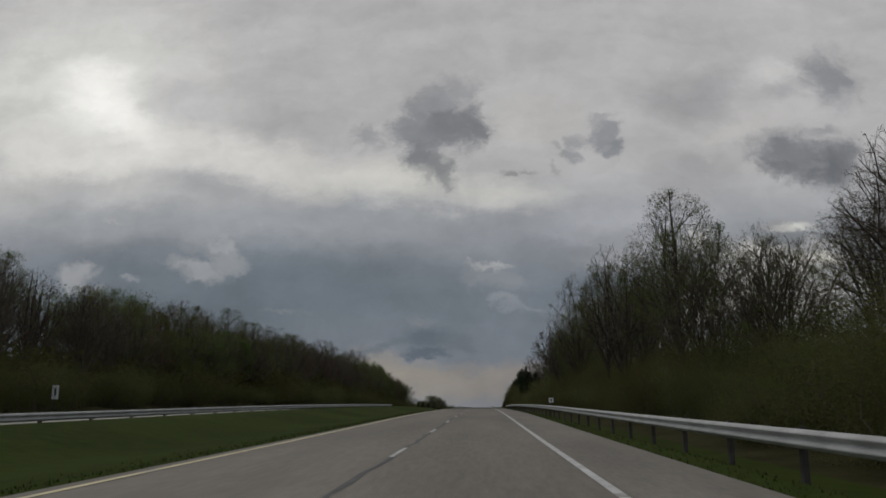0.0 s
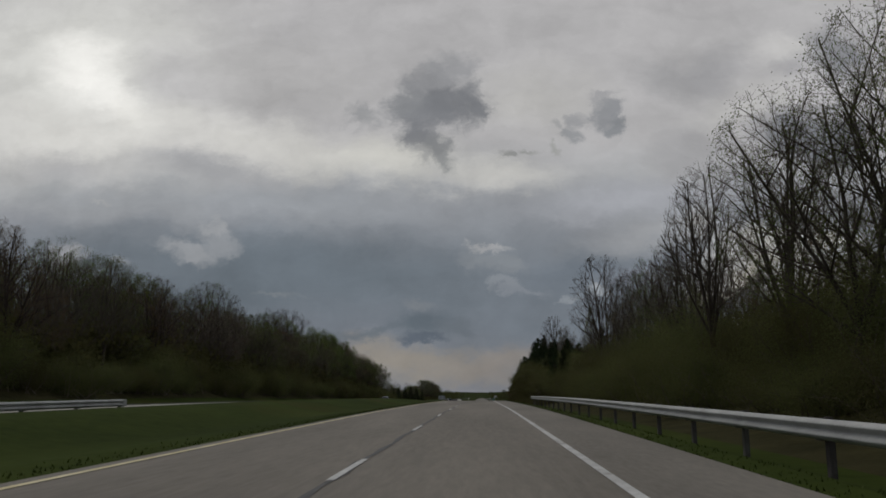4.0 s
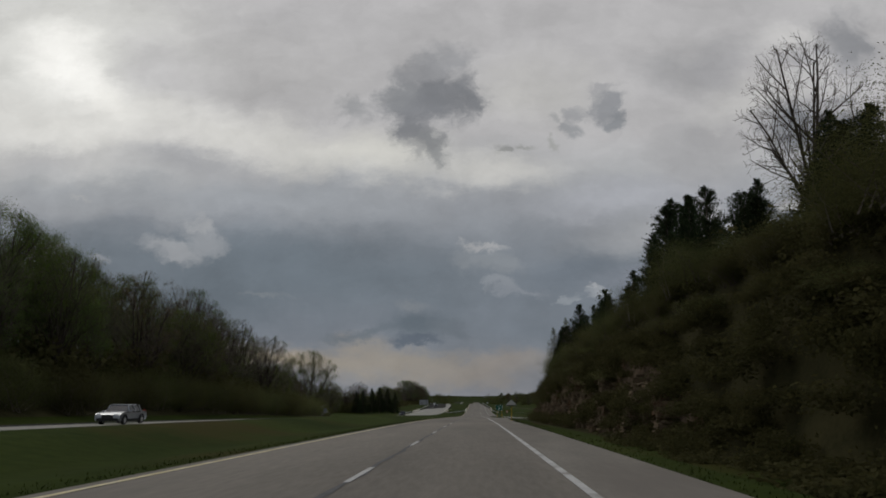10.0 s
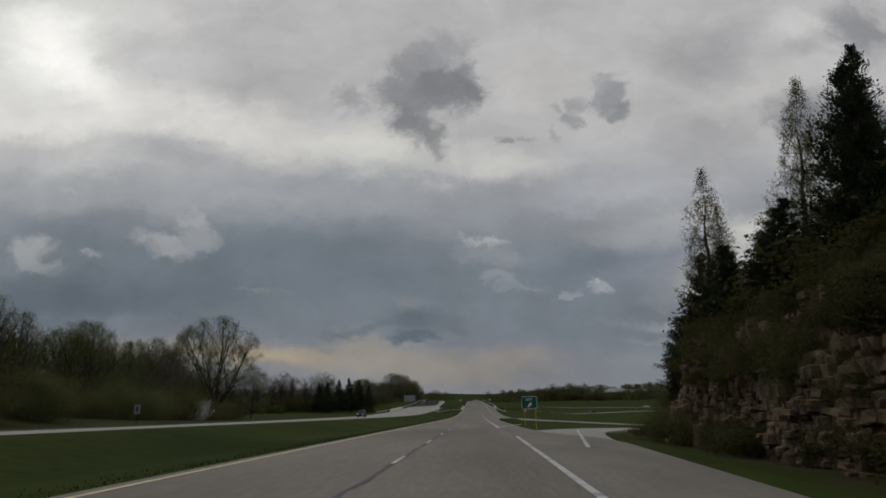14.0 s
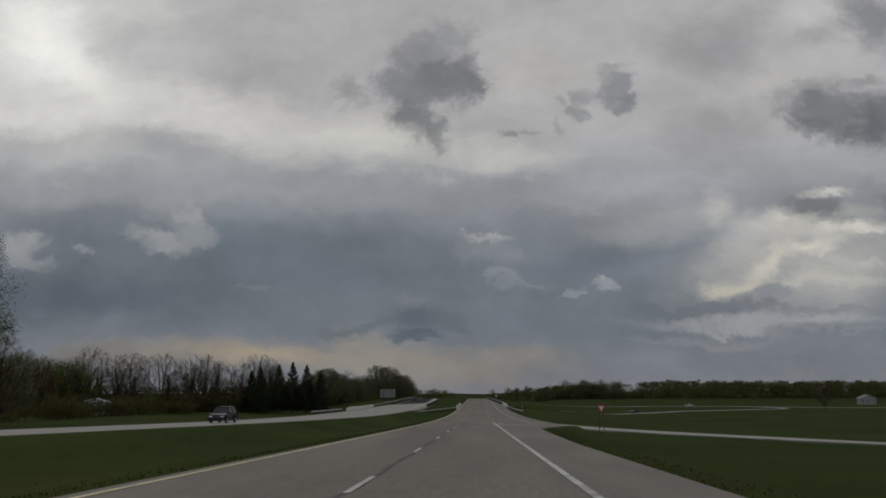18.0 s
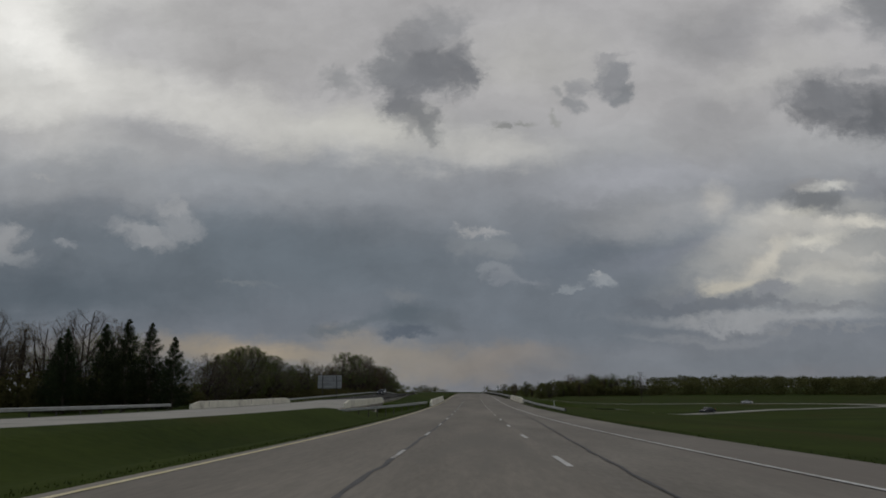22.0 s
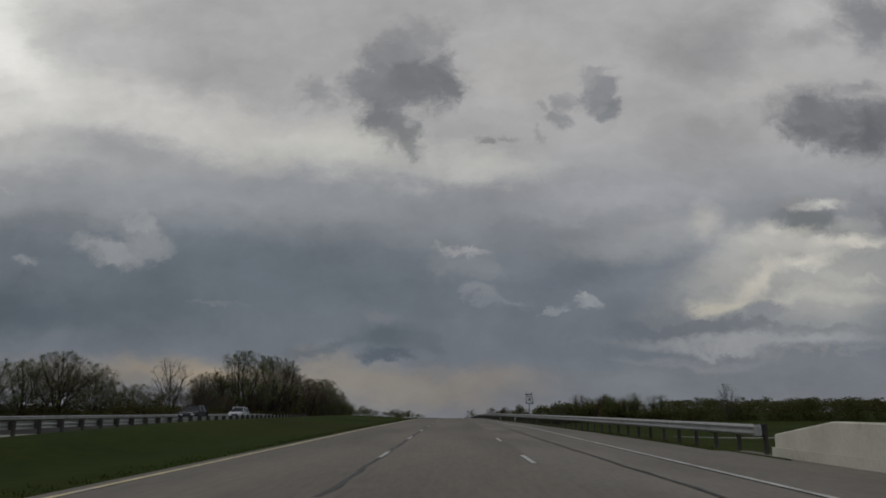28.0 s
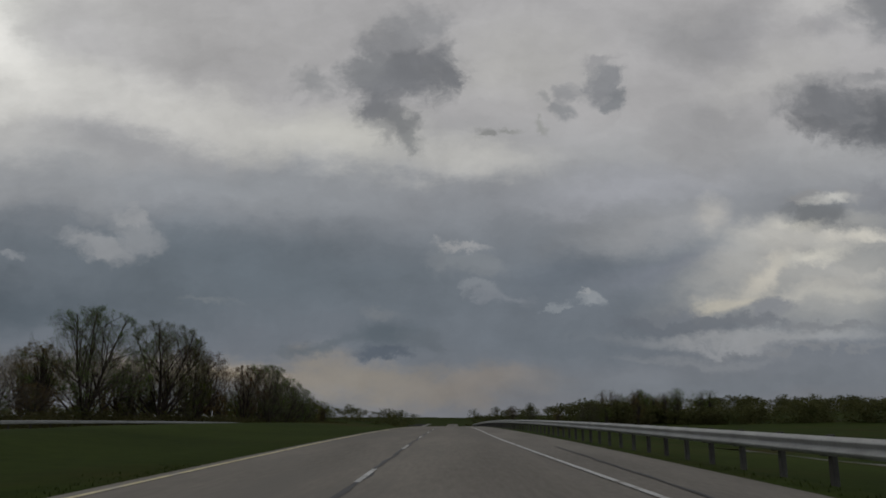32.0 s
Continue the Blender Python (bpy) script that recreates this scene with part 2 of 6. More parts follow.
    col = blob(col, "fine", -0.058, 0.438, 0.063, 0.042, 0, (114, 116, 120), 0.92, 0.72)
    col = blob(col, "fine", -0.117, 0.436, 0.036, 0.025, 14, (124, 126, 129), 0.88, 0.75)
    col = blob(col, "fine", -0.047, 0.488, 0.044, 0.031, 14, (136, 137, 140), 0.8, 0.8)
    col = blob(col, "fine", -0.086, 0.468, 0.040, 0.022, 10, (138, 139, 142), 0.75, 0.7)
    col = blob(col, "fine", -0.009, 0.416, 0.023, 0.040, -10, (114, 116, 120), 0.92, 0.72)
    col = blob(col, "fine", -0.087, 0.378, 0.041, 0.021, -28, (116, 118, 122), 0.92, 0.72)
    col = blob(col, "fine", -0.060, 0.355, 0.026, 0.020, -30, (124, 126, 128), 0.88, 0.75)
    col = blob(col, "fine", -0.046, 0.339, 0.020, 0.011, 0, (136, 138, 139), 0.75, 0.8)
    col = blob(col, "fine", -0.087, 0.348, 0.017, 0.018, -20, (136, 137, 138), 0.7, 0.7)
    col = blob(col, "fine", -0.179, 0.419, 0.024, 0.018, -20, (138, 139, 141), 0.88, 0.75)
    col = blob(col, "fine", -0.200, 0.430, 0.011, 0.008, 0, (150, 150, 151), 0.7, 0.7)
    col = blob(col, "fine", 0.193, 0.412, 0.028, 0.025, -20, (128, 130, 134), 0.88, 0.6)
    col = blob(col, "fine", 0.209, 0.387, 0.017, 0.018, -20, (124, 127, 131), 0.88, 0.6)
    col = blob(col, "fine", 0.190, 0.437, 0.026, 0.008, 8, (144, 144, 147), 0.7, 0.7)
    col = blob(col, "fine", 0.146, 0.401, 0.020, 0.013, 20, (140, 141, 144), 0.8, 0.6)
    col = blob(col, "fine", 0.135, 0.376, 0.018, 0.013, 20, (136, 138, 141), 0.85, 0.6)
    col = blob(col, "fine", 0.112, 0.393, 0.009, 0.013, 20, (146, 147, 148), 0.75, 0.7)
    col = blob(col, "fine", 0.041, 0.338, 0.015, 0.008, -25, (134, 135, 134), 0.85, 0.6)
    col = blob(col, "fine", 0.068, 0.344, 0.014, 0.005, 0, (142, 143, 141), 0.8, 0.7)
    col = blob(col, "fine", 0.103, 0.352, 0.015, 0.006, -12, (146, 147, 145), 0.8, 0.7)
    col = blob(col, "fine", -0.430, 0.206, 0.052, 0.020, -14, (146, 148, 151), 0.75, 0.6)
    col = blob(col, "fine", -0.385, 0.222, 0.036, 0.020, -20, (138, 141, 145), 0.75, 0.6)
    col = blob(col, "fine", -0.394, 0.243, 0.027, 0.009, -10, (149, 151, 154), 0.7, 0.7)
    col = blob(col, "fine", -0.450, 0.260, 0.047, 0.018, -20, (141, 144, 148), 0.6, 0.9)
    col = blob(col, "fine", -0.630, 0.206, 0.032, 0.024, -20, (147, 149, 152), 0.9, 0.6)
    col = blob(col, "fine", -0.612, 0.179, 0.035, 0.012, -14, (134, 138, 142), 0.8, 0.7)
    col = blob(col, "fine", -0.538, 0.190, 0.016, 0.008, -14, (132, 136, 141), 0.8, 0.7)
    col = blob(col, "fine", 0.005, 0.201, 0.034, 0.008, 0, (153, 154, 156), 0.8, 0.6)
    col = blob(col, "fine", 0.016, 0.181, 0.045, 0.014, -8, (124, 129, 134), 0.75, 0.7)
    col = blob(col, "fine", 0.035, 0.151, 0.021, 0.009, 0, (130, 135, 141), 0.75, 0.7)
    col = blob(col, "fine", 0.060, 0.141, 0.032, 0.007, -6, (124, 129, 136), 0.7, 0.7)
    col = blob(col, "fine", 0.159, 0.135, 0.023, 0.010, -12, (139, 144, 149), 0.9, 0.5)
    col = blob(col, "fine", 0.149, 0.143, 0.009, 0.005, 0, (150, 153, 156), 0.7, 0.6)
    col = blob(col, "fine", 0.120, 0.129, 0.018, 0.005, 6, (132, 138, 144), 0.85, 0.6)
    col = blob(col, "fine", -0.579, 0.289, 0.021, 0.006, -10, (158, 159, 160), 0.6, 0.8)
    col = blob(col, "fine", -0.291, 0.130, 0.038, 0.004, 0, (122, 127, 131), 0.5, 0.9)
    col = blob(col, "curl", -0.088, 0.090, 0.047, 0.019, 0, (90, 99, 107), 0.9, 0.7)
    col = blob(col, "curl", -0.151, 0.080, 0.059, 0.007, 4, (94, 102, 109), 0.75, 0.8)
    col = blob(col, "curl", -0.084, 0.069, 0.032, 0.007, 0, (84, 92, 102), 0.9, 0.6)
    col = blob(col, "curl", -0.040, 0.085, 0.029, 0.009, 0, (97, 104, 111), 0.7, 0.8)
    col = blob(col, "curl", -0.088, 0.118, 0.030, 0.007, 0, (122, 126, 130), 0.5, 0.9)
    # slow billows and fine streaks over all of it
    grain = n.noise(curl, 7.0, 7.0, 0.6)
    streak = n.add("ShaderNodeMapping")
    streak.inputs["Scale"].default_value = (1.0, 3.2, 1)
    n.link(broad, streak.inputs[0])
    streaks = n.noise(streak.outputs[0], 5.0, 5.0, 0.55)
    gain = n.math("ADD", n.math("MULTIPLY", grain.outputs[0], 0.46), n.math("MULTIPLY", streaks.outputs[0], 0.42))
    puffs = n.noise(fine, 26.0, 6.0, 0.6)
    gain = n.math("ADD", gain, n.math("MULTIPLY", puffs.outputs[0], 0.16))
    gain = n.math("ADD", gain, 0.48)
    em = n.add("ShaderNodeEmission")
    n.link(col, em.inputs["Color"])
    n.link(gain, em.inputs["Strength"])
    out = n.add("ShaderNodeOutputMaterial")
    n.link(em.outputs[0], out.inputs["Surface"])
    m.cycles.emission_sampling = "NONE"
    return m


def sky_backdrop():
    """A far vault of cloud ahead of the road, 4.5 km off."""
    rows, cols, verts, faces = 26, 40, [], []
    for i in range(rows + 1):
        e = radians(-2.5 + 60 * i / rows)
        for j in range(cols + 1):
            a = radians(-72 + 144 * j / cols)
            verts.append((4500 * math.cos(e) * math.sin(a), 416 + 4500 * math.cos(e) * math.cos(a), 2690 * math.sin(e) - 20))
    for i in range(rows):
        for j in range(cols):
            a = i * (cols + 1) + j
            faces.append((a, a + cols + 1, a + cols + 2, a + 1))
    me = bpy.data.meshes.new("backdrop")
    me.from_pydata(verts, [], faces)
    me.shade_smooth()
    me.materials.append(cloud_material("west"))
    me.materials.append(cloud_material("east"))
    for k, f in enumerate(me.polygons):
        f.material_index = 1 if k % cols >= 22 else 0
    tagged(new("backdrop", me), "heavy grey overcast sky with darker drifting clouds", "sky", kind="structure")


sky_backdrop()


# ---- materials ----
def surface(name, dark, light, scale=4.0, fine=40.0, rough=0.9, bump=0.3, metal=0.0, third=None, spread=0.0, depth=0.02, world_space=False,
            leafy=False, stretch=None, thin=0.0):
    """A procedural surface: two colours mingled at two scales, optional stains of a third, relief, and a shift from piece to piece."""
    m = bpy.data.materials.new(name)
    m.use_nodes = True
    n = Nodes(m.node_tree)
    bsdf = m.node_tree.nodes["Principled BSDF"]
    if world_space:
        vec = n.add("ShaderNodeNewGeometry").outputs["Position"]
    else:
        vec = n.add("ShaderNodeTexCoord").outputs["Object"]
    if stretch:
        mp = n.add("ShaderNodeMapping")
        mp.inputs["Scale"].default_value = stretch
        n.link(vec, mp.inputs[0])
        vec = mp.outputs[0]
    big, small = n.noise(vec, scale, 4.0), n.noise(vec, fine, 5.0, 0.65)
    f = n.math("ADD", n.math("MULTIPLY", big.outputs[0], 0.6), n.math("MULTIPLY", small.outputs[0], 0.4))
    mr = n.add("ShaderNodeMapRange")
    mr.inputs["From Min"].default_value, mr.inputs["From Max"].default_value = 0.36, 0.64
    n.link(f, mr.inputs[0])
    col = n.mix(mr.outputs[0], (*dark, 1.0), (*light, 1.0))
    if third:
        st = n.noise(vec, scale * 0.37, 6.0, 0.7)
        mask = n.add("ShaderNodeMapRange", interpolation_type="SMOOTHSTEP")
        mask.inputs["From Min"].default_value, mask.inputs["From Max"].default_value = 0.52, 0.66
        n.link(st.outputs[0], mask.inputs[0])
        col = n.mix(mask.outputs[0], col, (*third, 1.0))
    if spread:
        info = n.add("ShaderNodeObjectInfo")
        hs = n.add("ShaderNodeHueSaturation")
        n.link(col, hs.inputs["Color"])
        n.link(n.math("ADD", n.math("MULTIPLY", info.outputs["Random"], 2 * spread), 1 - spread), hs.inputs["Value"])
        n.link(n.math("ADD", n.math("MULTIPLY", info.outputs["Random"], 0.05), 0.475), hs.inputs["Hue"])
        col = hs.outputs[0]
    n.link(col, bsdf.inputs["Base Color"])
    bsdf.inputs["Roughness"].default_value, bsdf.inputs["Metallic"].default_value = rough, metal
    bsdf.inputs["Specular IOR Level"].default_value = 0.3 if rough < 0.8 or spread == 0 and not leafy else 0.03
    if bump:
        b = n.add("ShaderNodeBump")
        b.inputs["Strength"].default_value, b.inputs["Distance"].default_value = bump, depth
        n.link(f, b.inputs["Height"])
        n.link(b.outputs[0], bsdf.inputs["Normal"])
    if thin:
        glow, both = n.add("ShaderNodeBsdfTranslucent"), n.add("ShaderNodeMixShader")
        both.inputs[0].default_value = thin
        n.link(col, glow.inputs["Color"])
        n.link(bsdf.outputs[0], both.inputs[1])
        n.link(glow.outputs[0], both.inputs[2])
        n.link(both.outputs[0], m.node_tree.nodes["Material Output"].inputs["Surface"])
    return m


CONCRETE_ROAD = surface("worn_concrete_road", (0.118, 0.103, 0.080), (0.205, 0.180, 0.142), 0.35, 9.0, 0.85, 0.25, third=(0.14, 0.125, 0.10),
                        world_space=True, depth=0.01, stretch=(1.0, 0.12, 1.0))
SHOULDER = surface("paved_shoulder", (0.128, 0.113, 0.090), (0.215, 0.192, 0.155), 0.4, 11.0, 0.9, 0.3, third=(0.15, 0.13, 0.105), world_space=True, depth=0.01,
                   stretch=(1.0, 0.2, 1.0))
RAMP = surface("pale_ramp_concrete", (0.22, 0.21, 0.175), (0.33, 0.31, 0.265), 0.3, 9.0, 0.88, 0.2, world_space=True)
ASPHALT = surface("dark_worn_asphalt", (0.028, 0.027, 0.024), (0.055, 0.053, 0.047), 0.3, 9.0, 1.0, 0.3, world_space=True, leafy=True)
TAR = surface("black_tar_seal", (0.015, 0.014, 0.013), (0.05, 0.048, 0.045), 3.0, 30.0, 0.6, 0.3, world_space=True)
WHITE_LINE = surface("worn_white_line", (0.36, 0.35, 0.32), (0.58, 0.57, 0.53), 1.5, 24.0, 0.8, 0.15, third=(0.24, 0.22, 0.19), world_space=True)
YELLOW_LINE = surface("worn_yellow_line", (0.50, 0.42, 0.22), (0.66, 0.58, 0.36), 1.5, 24.0, 0.8, 0.15, third=(0.42, 0.38, 0.30), world_space=True)
GRASS = surface("spring_grass", (0.019, 0.029, 0.005), (0.041, 0.055, 0.010), 0.06, 1.7, 1.0, 0.6, third=(0.042, 0.037, 0.010), leafy=True, world_space=True, depth=0.08)
BLADE = surface("grass_blades", (0.026, 0.036, 0.008), (0.056, 0.068, 0.018), 1.0, 8.0, 0.9, 0.0, world_space=True, leafy=True)
ROCK = surface("layered_limestone", (0.038, 0.027, 0.017), (0.19, 0.138, 0.090), 1.1, 9.0, 0.95, 0.9, third=(0.10, 0.058, 0.035), spread=0.4, depth=0.06,
               world_space=True, stretch=(1.0, 1.0, 1.3))
SOIL = surface("brown_bank_soil", (0.025, 0.024, 0.010), (0.052, 0.046, 0.020), 0.5, 6.0, 1.0, 0.8, leafy=True, world_space=True, depth=0.1)
BARRIER = surface("pale_barrier_concrete", (0.54, 0.50, 0.40), (0.70, 0.66, 0.54), 0.7, 12.0, 0.85, 0.15, third=(0.40, 0.36, 0.29), world_space=True)
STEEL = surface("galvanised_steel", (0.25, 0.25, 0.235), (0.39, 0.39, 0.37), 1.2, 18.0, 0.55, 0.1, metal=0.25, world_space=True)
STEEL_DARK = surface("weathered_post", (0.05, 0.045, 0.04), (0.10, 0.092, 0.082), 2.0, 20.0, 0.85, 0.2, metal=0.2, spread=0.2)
SIGN_GREEN = surface("green_sign_sheet", (0.0, 0.066, 0.040), (0.0, 0.082, 0.050), 1.0, 20.0, 0.45, 0.02)
SIGN_WHITE = surface("white_sign_sheet", (0.62, 0.62, 0.60), (0.76, 0.76, 0.74), 2.0, 30.0, 0.5, 0.02)
SIGN_BLACK = surface("black_sign_ink", (0.012, 0.012, 0.012), (0.03, 0.03, 0.03), 2.0, 30.0, 0.5, 0.0)
SIGN_RED = surface("red_sign_sheet", (0.30, 0.025, 0.02), (0.42, 0.05, 0.04), 2.0, 30.0, 0.5, 0.0)
SIGN_PALE = surface("dull_aluminium_back", (0.36, 0.35, 0.32), (0.50, 0.49, 0.45), 0.8, 14.0, 0.6, 0.05, metal=0.1)
SIGN_BACK = surface("grey_sign_back", (0.16, 0.165, 0.165), (0.26, 0.265, 0.265), 0.8, 14.0, 0.55, 0.05, metal=0.2)
YELLOW_POST = surface("yellow_painted_post", (0.50, 0.28, 0.02), (0.66, 0.40, 0.04), 2.0, 20.0, 0.6, 0.1)
BARK = surface("grey_brown_bark", (0.030, 0.024, 0.018), (0.085, 0.070, 0.054), 2.0, 14.0, 0.95, 0.8, spread=0.25, stretch=(1, 1, 0.25))
TWIG = surface("bare_twigs", (0.062, 0.049, 0.038), (0.135, 0.112, 0.088), 0.5, 3.0, 0.95, 0.0, spread=0.3)
LEAF = surface("young_leaves", (0.055, 0.078, 0.016), (0.118, 0.142, 0.038), 0.5, 3.0, 0.8, 0.0, spread=0.25, thin=0.45)
LEAF_PALE = surface("fresh_pale_leaves", (0.075, 0.085, 0.030), (0.16, 0.165, 0.075), 0.5, 3.0, 0.8, 0.0, spread=0.2, thin=0.45)
LEAF_BROWN = surface("reddish_buds", (0.072, 0.046, 0.018), (0.130, 0.088, 0.036), 0.5, 3.0, 0.8, 0.0, spread=0.25, thin=0.45)
NEEDLE = surface("dark_cedar_sprays", (0.015, 0.021, 0.010), (0.038, 0.048, 0.020), 0.8, 4.0, 0.9, 0.0, spread=0.25)
SHRUB = surface("undergrowth_leaves", (0.064, 0.068, 0.024), (0.122, 0.120, 0.046), 0.6, 3.0, 0.9, 0.0, spread=0.3, thin=0.45)
BLOSSOM = surface("white_blossom", (0.50, 0.48, 0.44), (0.72, 0.70, 0.66), 0.6, 3.0, 0.9, 0.0)
PAINT_WHITE = surface("white_car_paint", (0.58, 0.58, 0.58), (0.66, 0.66, 0.66), 1.0, 8.0, 0.25, 0.0)
PAINT_DARK = surface("dark_car_paint", (0.018, 0.018, 0.02), (0.03, 0.03, 0.034), 1.0, 8.0, 0.25, 0.0)
PAINT_SILVER = surface("silver_car_paint", (0.30, 0.31, 0.32), (0.38, 0.39, 0.40), 1.0, 8.0, 0.28, 0.0, metal=0.5)
CAR_GLASS = surface("dark_car_glass", (0.012, 0.013, 0.015), (0.02, 0.021, 0.023), 1.0, 8.0, 0.08, 0.0)
RUBBER = surface("tyre_rubber", (0.012, 0.012, 0.012), (0.025, 0.025, 0.025), 3.0, 20.0, 0.9, 0.2)
LAMP_LENS = surface("clear_lamp_lens", (0.55, 0.55, 0.54), (0.7, 0.7, 0.69), 3.0, 20.0, 0.1, 0.0)
HOUSE_WALL = surface("grey_house_siding", (0.20, 0.19, 0.18), (0.30, 0.29, 0.27), 1.0, 12.0, 0.85, 0.2)
HOUSE_ROOF = surface("pale_metal_roof", (0.2, 0.2, 0.2), (0.3, 0.3, 0.3), 0.8, 10.0, 0.55, 0.1)
HOUSE_DARK = surface("dark_window_glass", (0.015, 0.016, 0.018), (0.03, 0.031, 0.034), 1.0, 8.0, 0.1, 0.0)


# ---- building helpers ----
def mesh_of(name, verts, faces, material, smooth=False):
    me = bpy.data.meshes.new(name)
    me.from_pydata([tuple(map(float, v)) for v in verts], [], faces)
    me.materials.append(material)
    if smooth:
        me.shade_smooth()
    me.update()
    return me


def part(name, me, parent, label="", at=None):
    ob = new(name, me)
    ob.parent = parent
    if at is not None:
        ob.matrix_basis = at
    if label:
        ob["label"] = label
    return ob


def thing(name, label, category, at, group="", kind=""):
    ob = new(name)
    ob.matrix_basis = at
    return tagged(ob, label, category, group, kind)


class Shape:
    """A growing list of vertices and faces."""

    def __init__(self):
        self.v, self.f = [], []

    def box(self, x0, y0, z0, x1, y1, z1, bevel=0.0):
        """A box; with a bevel its upright edges and top are cut."""
        b = len(self.v)
        if not bevel:
            self.v += [(x, y, z) for z in (z0, z1) for x, y in ((x0, y0), (x1, y0), (x1, y1), (x0, y1))]
            self.f += [tuple(b + i for i in q) for q in ((3, 2, 1, 0), (4, 5, 6, 7), (0, 1, 5, 4), (1, 2, 6, 5), (2, 3, 7, 6), (3, 0, 4, 7))]
            return self
        c = bevel
        ring = [(x0 + c, y0), (x1 - c, y0), (x1, y0 + c), (x1, y1 - c), (x1 - c, y1), (x0 + c, y1), (x0, y1 - c), (x0, y0 + c)]
        mx, my = (x0 + x1) / 2, (y0 + y1) / 2
        self.v += [(x, y, z0) for x, y in ring] + [(x, y, z1 - c) for x, y in ring]
        self.v += [(x - c * (1 if x > mx else -1), y - c * (1 if y > my else -1), z1) for x, y in ring]
        for k in (0, 8):
            self.f += [(b + k + i, b + k + (i + 1) % 8, b + k + 8 + (i + 1) % 8, b + k + 8 + i) for i in range(8)]
        self.f += [tuple(b + 16 + i for i in range(8)), tuple(b + 7 - i for i in range(8))]
        return self

    def tube(self, points, radii, sides):
        """A tapered tube along points."""
        b = len(self.v)
        for k, (p, r) in enumerate(zip(points, radii)):
            q = points[min(k + 1, len(points) - 1)]
            o = points[max(k - 1, 0)]
            d = (Vector(q) - Vector(o)).normalized()
            s = d.orthogonal().normalized()
            t = d.cross(s)
            for i in range(sides):
                a = 2 * math.pi * i / sides
                w = Vector(p) + r * (math.cos(a) * s + math.sin(a) * t)
                self.v.append((w.x, w.y, w.z))
        for k in range(len(points) - 1):
            for i in range(sides):
                a, c = b + k * sides + i, b + k * sides + (i + 1) % sides
                self.f.append((a, c, c + sides, a + sides))
        self.f.append(tuple(b + (len(points) - 1) * sides + i for i in range(sides)))
        return self

    def prism(self, outline, y0, y1):
        """An outline in x and z, drawn out along y."""
        b, k = len(self.v), len(outline)
        self.v += [(x, y0, z) for x, z in outline] + [(x, y1, z) for x, z in outline]
        self.f += [tuple(b + i for i in range(k)), tuple(b + 2 * k - 1 - i for i in range(k))]
        self.f += [(b + (i + 1) % k, b + i, b + k + i, b + k + (i + 1) % k) for i in range(k)]
        return self

    def leaves(self, centres, long, wide, seed, droop=0.0, along=None):
        """Many small folded blades at once, one at each centre; along: a way that each leans to."""
        rng = np.random.default_rng(seed)
        p = np.asarray(centres, float)
        n = len(p)
        d = rng.uniform(-1, 1, (n, 3)) - np.array([0, 0, droop])
        if along is not None:
            d += along
        d /= np.maximum(np.linalg.norm(d, axis=1), 1e-6)[:, None]
        s = np.cross(d, rng.uniform(-1, 1, (n, 3)) + np.array([0, 0, 0.4]))
        s /= np.maximum(np.linalg.norm(s, axis=1), 1e-6)[:, None]
        l = long * rng.uniform(0.6, 1.4, n)[:, None]
        w = wide * rng.uniform(0.6, 1.4, n)[:, None]
        m = p + d * l * 0.45
        b = len(self.v)
        self.v += np.stack([p, m + s * w / 2, p + d * l, m - s * w / 2], 1).reshape(-1, 3).tolist()
        self.f += (np.arange(4 * n).reshape(n, 4) + b).tolist()

    def mesh(self, name, material, smooth=False):
        return mesh_of(name, self.v, self.f, material, smooth)


def step(a, b, x):
    t = np.clip((np.asarray(x, float) - a) / (b - a), 0, 1)
    return t * t * (3 - 2 * t)


# ---- the lie of the land ----
ROAD_LEFT = -5.9
FAR_LEFT, FAR_RIGHT = -32.6, -17.0          # the opposite carriageway


def pavement_right(y):
    """Right edge of our pavement: shoulder, exit flare, extra lane, shoulder."""
    return np.interp(y, [-200, 340, 372, 400, 412, 430, 500, 528, 540, 556, 700, 760, 840, 900, 6000],
                     [3.95, 3.95, 4.6, 6.4, 4.4, 3.9, 4.0, 4.8, 8.0, 8.3, 8.0, 7.7, 5.2, 4.2, 4.2])


def far_shift(y):
    """The opposite carriageway swings away past the bridge."""
    return -7.0 * step(760, 980, y)


